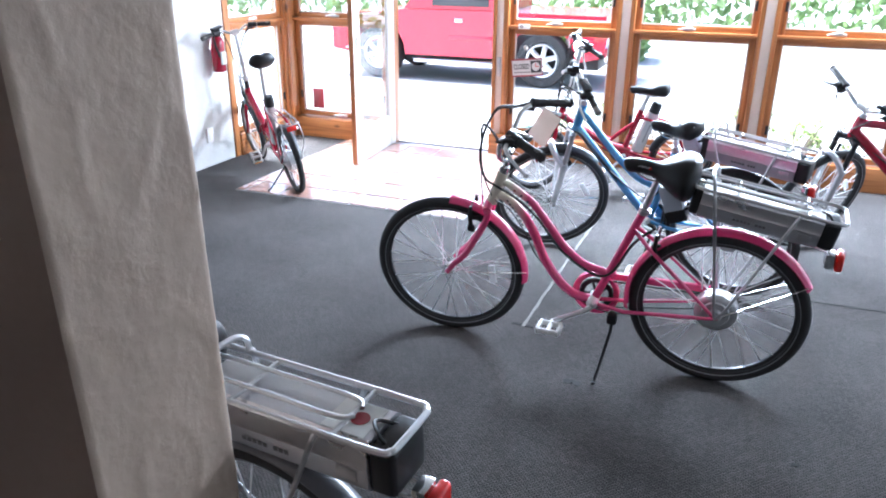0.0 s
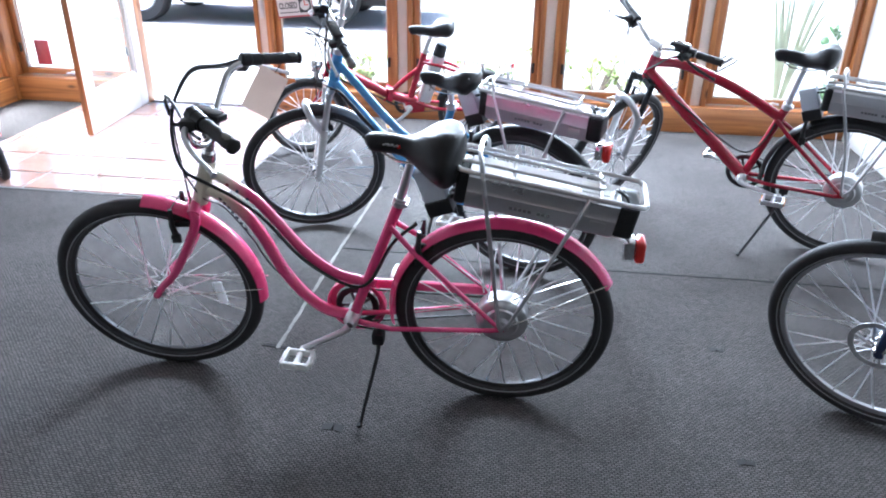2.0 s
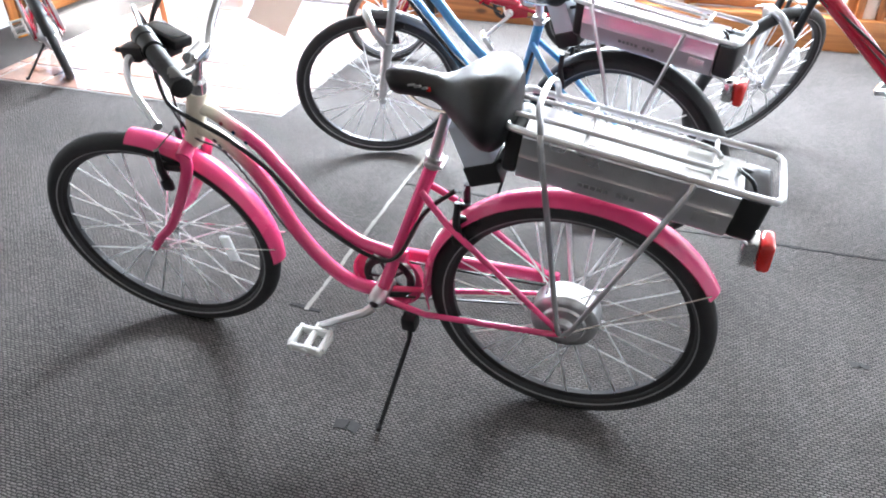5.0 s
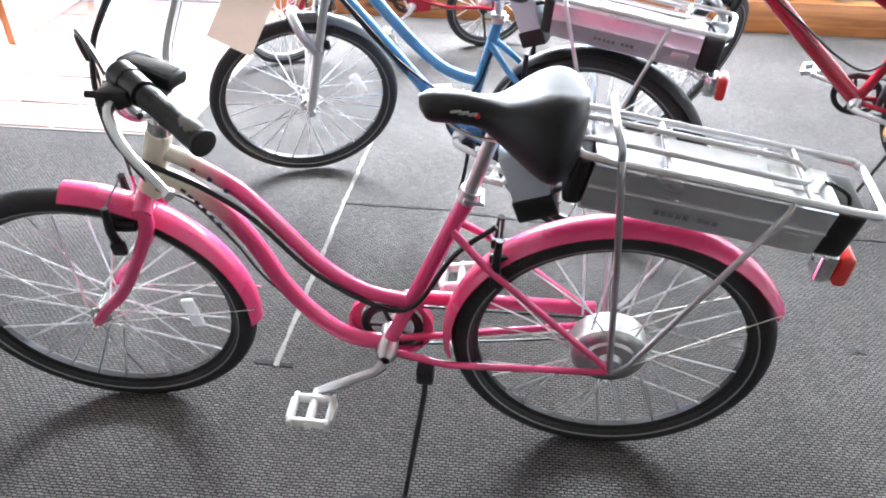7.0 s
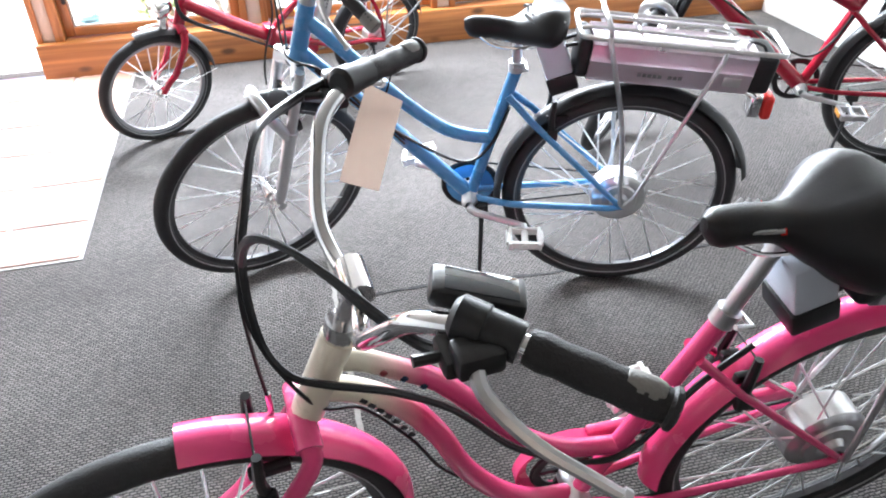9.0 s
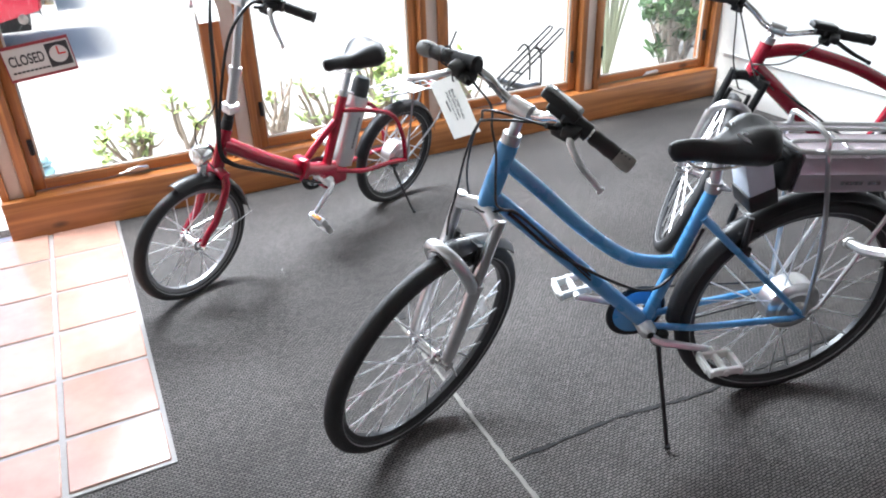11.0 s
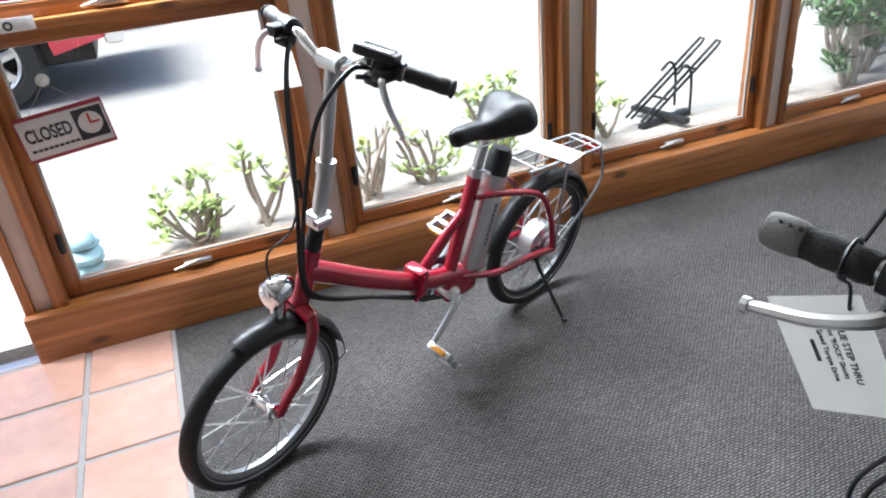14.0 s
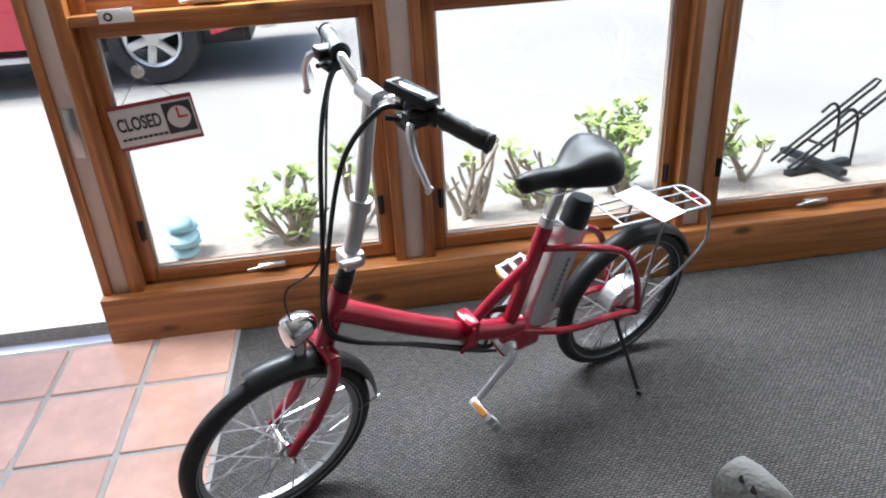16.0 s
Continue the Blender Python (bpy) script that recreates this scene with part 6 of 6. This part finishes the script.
shrub(-0.86, 7.17, 3, 9, 0.38, 0.62, "jade shrub with bare cut stems and fresh green leaves", 0.9)
shrub(-0.56, 7.22, 5, 4, 0.4, 0.7, "jade shrub with bare cut stems and fresh green leaves", 0.6)
shrub(-0.04, 7.2, 8, 10, 0.42, 0.12, "cut-back shrub of bare grey stems", 0.42)
shrub(0.28, 7.25, 9, 5, 0.4, 0.5, "cut-back shrub with a few green leaves", 0.4)
shrub(0.73, 7.3, 12, 8, 0.5, 0.95, "tall jade shrub with green leaves", 0.55, leaves=14)
shrub(1.12, 7.25, 15, 6, 0.44, 0.7, "jade shrub with green leaves", 0.5)
shrub(1.36, 7.28, 16, 4, 0.35, 0.4, "low jade shrub with few leaves", 0.5)
DARK_LEAF = leaf_mesh("leaf", 0.09, 0.035, LEAF_DARK, 0.12)
for k, (x, y, h) in enumerate(((3.05, 7.2, 0.7), (3.35, 7.35, 0.95), (3.7, 7.3, 1.0), (3.55, 7.75, 1.2), (4.0, 7.9, 1.3), (4.3, 7.5, 1.2))):
    shrub(x, y, 40 + k, 9, h, 0.95, "dense leafy shrub beside the shop corner", 0.45, DARK_LEAF, leaves=16)

# strap-leaved plant
def strap_plant(x, y, seed, n, height):
    r = random.Random(seed)
    t = thing("strap_plant", "plant with long upright strap leaves", "plant", pose(x, y, -0.03))
    for k in range(n):
        a = r.uniform(0, 2 * math.pi)
        d = Vector((math.cos(a), math.sin(a), 0)) * r.uniform(0.08, 0.28)
        h = height * r.uniform(0.7, 1.0)
        b = bar([(d.x * 0.05, d.y * 0.05, 0), (d.x * 0.3, d.y * 0.3, h * 0.4), (d.x * 0.65, d.y * 0.65, h * 0.8), (d.x, d.y, h)], [0.016 * (1 - abs(2 * q / 12 - 0.8) * 0.6) for q in range(13)], 6, 4, squash=0.25)
        part("leaf", b, FLAX, t)
    return t
strap_plant(2.55, 7.3, 2, 12, 1.2)

# stacked ceramic lantern
b = bmesh.new()
t = thing("garden_lantern", "pale blue ceramic lantern with stacked ribs", "garden lantern", pose(-1.335, 7.17, -0.03))
for k in range(5):
    z0, rr = 0.012 + 0.036 * k, (0.06, 0.07, 0.073, 0.068, 0.056)[k]
    ring = bmesh.new()
    prof = [(0.015, 0), (rr * 0.85, 0.0), (rr, 0.008), (rr * 0.98, 0.018), (rr * 0.72, 0.033), (0.015, 0.036)]
    rows = [[(q * math.cos(a), q * math.sin(a), z0 + z) for a in (2 * math.pi * s / 28 for s in range(28))] for q, z in prof]
    loft(ring, rows)
    ring.transform(Matrix.Rotation(0.12 * (-1) ** k, 4, "X"))
    part("tier", ring, TEAL, t)

# black metal cycle stand lying outside
st = thing("cycle_stand", "black metal cycle stand leaning outside the window", "cycle stand", pose(1.76, 7.3, -0.03, 0, 0, 12) @ Matrix.Scale(0.88, 4))
part("foot", boxed(-0.2, 0.25, -0.03, 0.03, 0.0, 0.04, 0.006), BLACK, st)
part("foot", boxed(-0.03, 0.03, -0.2, 0.25, 0.04, 0.075, 0.006), BLACK, st)
for y in (0.0, 0.13):
    part("rail", bar([(-0.15, y, 0.04), (0.5, y, 0.4), (0.53, y, 0.43), (0.49, y, 0.445), (-0.2, y, 0.06)], 0.009, 8), BLACK, st)
    part("hoop", bar([(0.12, y, 0.3), (0.2, y, 0.34), (0.26, y, 0.26), (0.27, y, 0.03)], 0.009, 8, 4), BLACK, st)
for u in (0.3, 0.7):
    part("crosspiece", bar([(-0.15 + 0.65 * u, 0.0, 0.04 + 0.36 * u), (-0.15 + 0.65 * u, 0.13, 0.04 + 0.36 * u)], 0.009, 8), BLACK, st)

# hedge and trees beyond the parking lot
def leafy_mass(name, x0, x1, y0, y1, h, n, seed, label):
    r = random.Random(seed)
    verts, faces = [], []
    for k in range(n):
        u, v, w = r.random(), r.random(), r.random() ** 0.7
        p = Vector((x0 + (x1 - x0) * u, y0 + (y1 - y0) * v, h * w * (0.7 + 0.3 * noise.noise((u * 9, v * 3, 1)))))
        q = Euler((r.uniform(0, 6.3), r.uniform(0, 6.3), r.uniform(0, 6.3))).to_matrix()
        s = r.uniform(0.08, 0.2)
        base = len(verts)
        for c in ((-1, 0, 0), (0, -0.5, 0.1), (1, 0, 0), (0, 0.5, 0.1)):
            verts.append(p + q @ Vector(c) * s)
        faces.append((base, base + 1, base + 2, base + 3))
    me = bpy.data.meshes.new(name)
    me.from_pydata([tuple(v) for v in verts], [], faces)
    me.materials.append(FAR_LEAF)
    return tagged(new(name, me), label, "hedge", "", "stuff")

leafy_mass("far_shrubs", -16, 14, 17.5, 19.5, 2.6, 5000, 1, "sunlit green shrubs beyond the parking lot")
leafy_mass("far_shrubs", -2.5, -1.1, 13.4, 14.6, 1.0, 1000, 2, "low green shrubs at the edge of the parking lot")
leafy_mass("far_shrubs", -9.5, -6.8, 7.6, 9.4, 2.0, 2500, 6, "green shrubs beside the entrance")

# ---- small things ----
sign = thing("closed_sign", "hanging sign that reads CLOSED with a clock face", "sign", pose(-1.17, 6.512, 0.775, 0, -6, 0))
part("board", boxed(-0.135, 0.135, -0.004, 0.002, -0.075, 0.075, 0.003), SIGN_RED, sign, "maroon sign board")
part("panel", boxed(-0.13, 0.13, -0.0055, -0.0038, -0.062, 0.062, 0.0008), SIGN_WHITE, sign, "white sign panel")
part("clock_ground", boxed(0.035, 0.125, -0.0075, -0.0055, -0.045, 0.055, 0.0008), INK, sign, "black square behind the clock")
b = bmesh.new()
lathe(b, [(0.0001, 0.0), (0.036, 0.0), (0.036, 0.0015), (0.0001, 0.0015)], 28, (0.08, -0.0092, 0.006))
part("clock_face", b, SIGN_WHITE, sign, "white clock face")
b = boxed(0.077, 0.083, -0.011, -0.0093, 0.004, 0.038, 0)
box(b, 0.08, 0.108, -0.011, -0.0093, 0.003, 0.009)
part("clock_pointers", b, RED_LENS, sign, "red clock pointers")
def lettering(text, size, m, parent, mat, bold=0.0, side="CENTER"):
    c = bpy.data.curves.new("writing", "FONT")
    c.body, c.size, c.extrude, c.offset = text, size, 0.0006, bold
    c.align_x, c.align_y = side, "CENTER"
    o = new("writing", c)
    dg = bpy.context.evaluated_depsgraph_get()
    me = bpy.data.meshes.new_from_object(o.evaluated_get(dg))
    bpy.data.objects.remove(o)
    me.materials.clear()
    me.materials.append(mat)
    q = new("writing", me)
    q.parent = parent
    q.matrix_basis = m
    return q
lettering("CLOSED", 0.052, Matrix.Translation((-0.047, -0.0065, 0.008)) @ Euler((radians(90), 0, 0)).to_matrix().to_4x4() @ Matrix.Diagonal((0.72, 1.15, 1, 1)), sign, INK, 0.0012)
b = bmesh.new()
for k in range(9):
    box(b, -0.115 + k * 0.0165, -0.102 + k * 0.0165, -0.0066, -0.0056, -0.042, -0.034)
part("small_print", b, INK, sign, "small print as plain bars")
part("cord", bar([(-0.08, -0.002, 0.075), (0.0, -0.008, 0.16), (0.08, -0.002, 0.075)], 0.0012, 5), REFLEX, sign, "thin hanging cord")
b = lathe(bmesh.new(), [(0.0001, 0.0), (0.02, 0.004), (0.02, 0.008), (0.006, -0.012), (0.0001, -0.014)], 16, (0.0, -0.001, 0.165))
part("suction_cup", b, WHITE_PLASTIC, sign, "clear suction cup")

sticker = solid("window_sticker", boxed(-1.25, -1.15, 6.4755, 6.478, 1.095, 1.135, 0.0005), PAPER, "small white notice on the window rail", "notice")
part("mark", lathe(bmesh.new(), [(0.007, -0.0006), (0.013, -0.0006), (0.013, 0.0006), (0.007, 0.0006)], 24, (-1.222, 6.4748, 1.113)), INK, sticker, "dark printed ring")
note = solid("window_notice", boxed(-3.31, -3.19, 6.518, 6.521, 0.27, 0.46, 0.0005), SIGN_RED, "dark red notice on the entrance window", "notice")

# price tags on the handlebars
def price_tag(m, w, h, label, title=None, wave=0.012, stock=None):
    t = thing("price_tag", label, "price tag", m)
    b = bmesh.new()
    n = 6
    rows = []
    for j in range(n + 1):
        rows.append([b.verts.new((w * (i / n - 0.5), wave * math.sin(1.5 * j / n + 0.6 * i / n), -h * j / n)) for i in range(n + 1)])
    fs = []
    for j in range(n):
        for i in range(n):
            fs.append(b.faces.new((rows[j][i], rows[j][i + 1], rows[j + 1][i + 1], rows[j + 1][i])))
    bmesh.ops.solidify(b, geom=fs, thickness=0.0012)
    part("card", b, stock or PAPER, t, "buff card" if stock else "white paper card")
    if title:
        down = Matrix.Translation((0, -0.0015, -h * 0.2)) @ Euler((radians(90), 0, 0)).to_matrix().to_4x4() @ Matrix.Rotation(radians(-90), 4, "Z")
        for j, (text, size) in enumerate(title):
            lettering(text, size, down @ Matrix.Translation((0, 0.017 - 0.011 * j, 0.0)), t, INK, 0.0, "LEFT")
        b = box(bmesh.new(), 0.022, 0.048, 0.017 - 0.0355, 0.017 - 0.0315, 0.0, 0.0008)
        b.transform(down)
        part("small_print", b, INK, t, "small print as a plain bar")
    if title:
        g0, g1 = m.inverted() @ Vector((-0.324, 4.371, 1.098)), m.inverted() @ Vector((-0.350, 4.446, 1.105))
        d = (g1 - g0).normalized()
        e1 = d.orthogonal().normalized()
        e2 = d.cross(e1)
        ring = [g0 + (e1 * math.cos(a) + e2 * math.sin(a)) * 0.0195 for a in (2 * math.pi * k / 20 for k in range(20))]
        b = sweep(bmesh.new(), ring, 0.0022, 6, True)
        rise = m.to_3x3().inverted() @ Vector((0.02, -0.012, 0.052))
        sweep(b, [g0 + rise * 0.36, g0 + rise], 0.0022, 6)
        sweep(b, smooth([ring[0], g0.lerp(Vector((0.036, 0, -0.008)), 0.6), (0.036, -0.004, -0.012), (0.034, 0.003, -0.014)], 4), 0.0018, 6)
        part("tie", b, BLACK, t, "black cable tie")
    else:
        part("tie", bar([(0, 0, 0), (0.006, 0.004, 0.03), (0, 0.0, 0.05)], 0.0016, 5), BLACK, t, "thin tie")
    return t

def hung(top, across, down):
    """A card's pose from the middle of its top edge and the run of its edges."""
    d = Vector(down).normalized()
    x = Vector(across)
    x = (x - d * x.dot(d)).normalized()
    m = Matrix((x, (-d).cross(x), -d)).transposed().to_4x4()
    m.translation = top
    return m
card = hung((-0.316, 4.411, 1.035), (0.183, -0.78, 0.596), (0.246, -0.358, -0.9))
price_tag(card, 0.097, 0.142, "white card that reads BLUE STEP THRU tied to the blue bicycle",
          [("BLUE STEP THRU", 0.0098), ('Front "ROCK" Shocks', 0.0075), ("18 Speed Torque Drive", 0.0075)], 0.001)
price_tag(hung((-0.195, 3.364, 1.027), (0.067, 0.064, -0.056), (-0.055, -0.06, -0.118)), 0.106, 0.142, "blank buff card tied to the pink bicycle's handlebar", None, 0.004, BUFF_CARD)
price_tag(pose(-0.60, 5.74, 1.12, 0, -8, -35), 0.085, 0.14, "white paper card tied to the red folding bicycle's handlebar")
b = boxed(-0.055, 0.055, -0.085, 0.085, 0, 0.002, 0)
o = solid("paper_leaflet", b, PAPER, "white leaflet lying on the folding bicycle's rack", "paper")
o.matrix_basis = placed((0.194, 6.003), -157.6, 10.5) @ pose(-0.02, 0, 0.591, 0, -5.5, 10)

# fire extinguisher on the side wall
fe = thing("fire_extinguisher", "red fire extinguisher hung on the white wall", "fire extinguisher", pose(-3.42, 5.28, 0.77))
rows = [[(q * math.cos(a), q * math.sin(a), z) for a in (2 * math.pi * s / 24 for s in range(24))] for q, z in ((0.045, 0), (0.055, 0.01), (0.055, 0.23), (0.045, 0.265), (0.02, 0.285), (0.018, 0.3))]
part("cylinder", loft(bmesh.new(), rows), RED, fe, "red steel cylinder")
part("label_plate", boxed(0.03, 0.0565, -0.03, 0.03, 0.06, 0.16, 0.002), WHITE_PLASTIC, fe, "white label")
b = boxed(-0.012, 0.012, -0.05, 0.03, 0.3, 0.335, 0.006)
sweep(b, smooth([(0, -0.03, 0.32), (0.03, -0.07, 0.25), (0.055, -0.05, 0.12)], 5), 0.008, 8)
part("valve", b, BLACK, fe, "black valve and hose")
solid("power_outlet", boxed(-3.5, -3.485, 5.12, 5.2, 0.2, 0.32, 0.004), WHITE_PLASTIC, "white wall outlet with a plug", "outlet")

# wire shelf by the side wall
ws = thing("wire_shelf", "small chrome wire shelf with a brown box", "shelf", pose(-3.32, 4.12, 0))
for x in (-0.15, 0.15):
    for y in (-0.3, 0.12):
        part("post", bar([(x, y, 0), (x, y, 0.70)], 0.009, 8), CHROME, ws)
for z in (0.06, 0.33, 0.66):
    b = bmesh.new()
    for x in (-0.15, 0.15):
        sweep(b, [(x, -0.3, z), (x, 0.12, z)], 0.005, 6)
    for k in range(12):
        y = -0.3 + 0.42 * k / 11
        sweep(b, [(-0.15, y, z), (0.15, y, z)], 0.003, 5)
    part("wire_tier", b, CHROME, ws)
o = solid("cardboard_box", boxed(-3.44, -3.2, 3.9, 4.18, 0.336, 0.5, 0.004), TAN, "brown cardboard box on the wire shelf", "box")
solid("conduit", bar([(WX1 - 0.012, 6.42, 0.30), (WX1 - 0.012, 6.05, 0.29), (WX1 - 0.012, 4.8, 0.29)], 0.008, 8), WHITE_PLASTIC, "white cable conduit along the wall", "conduit", "structure")
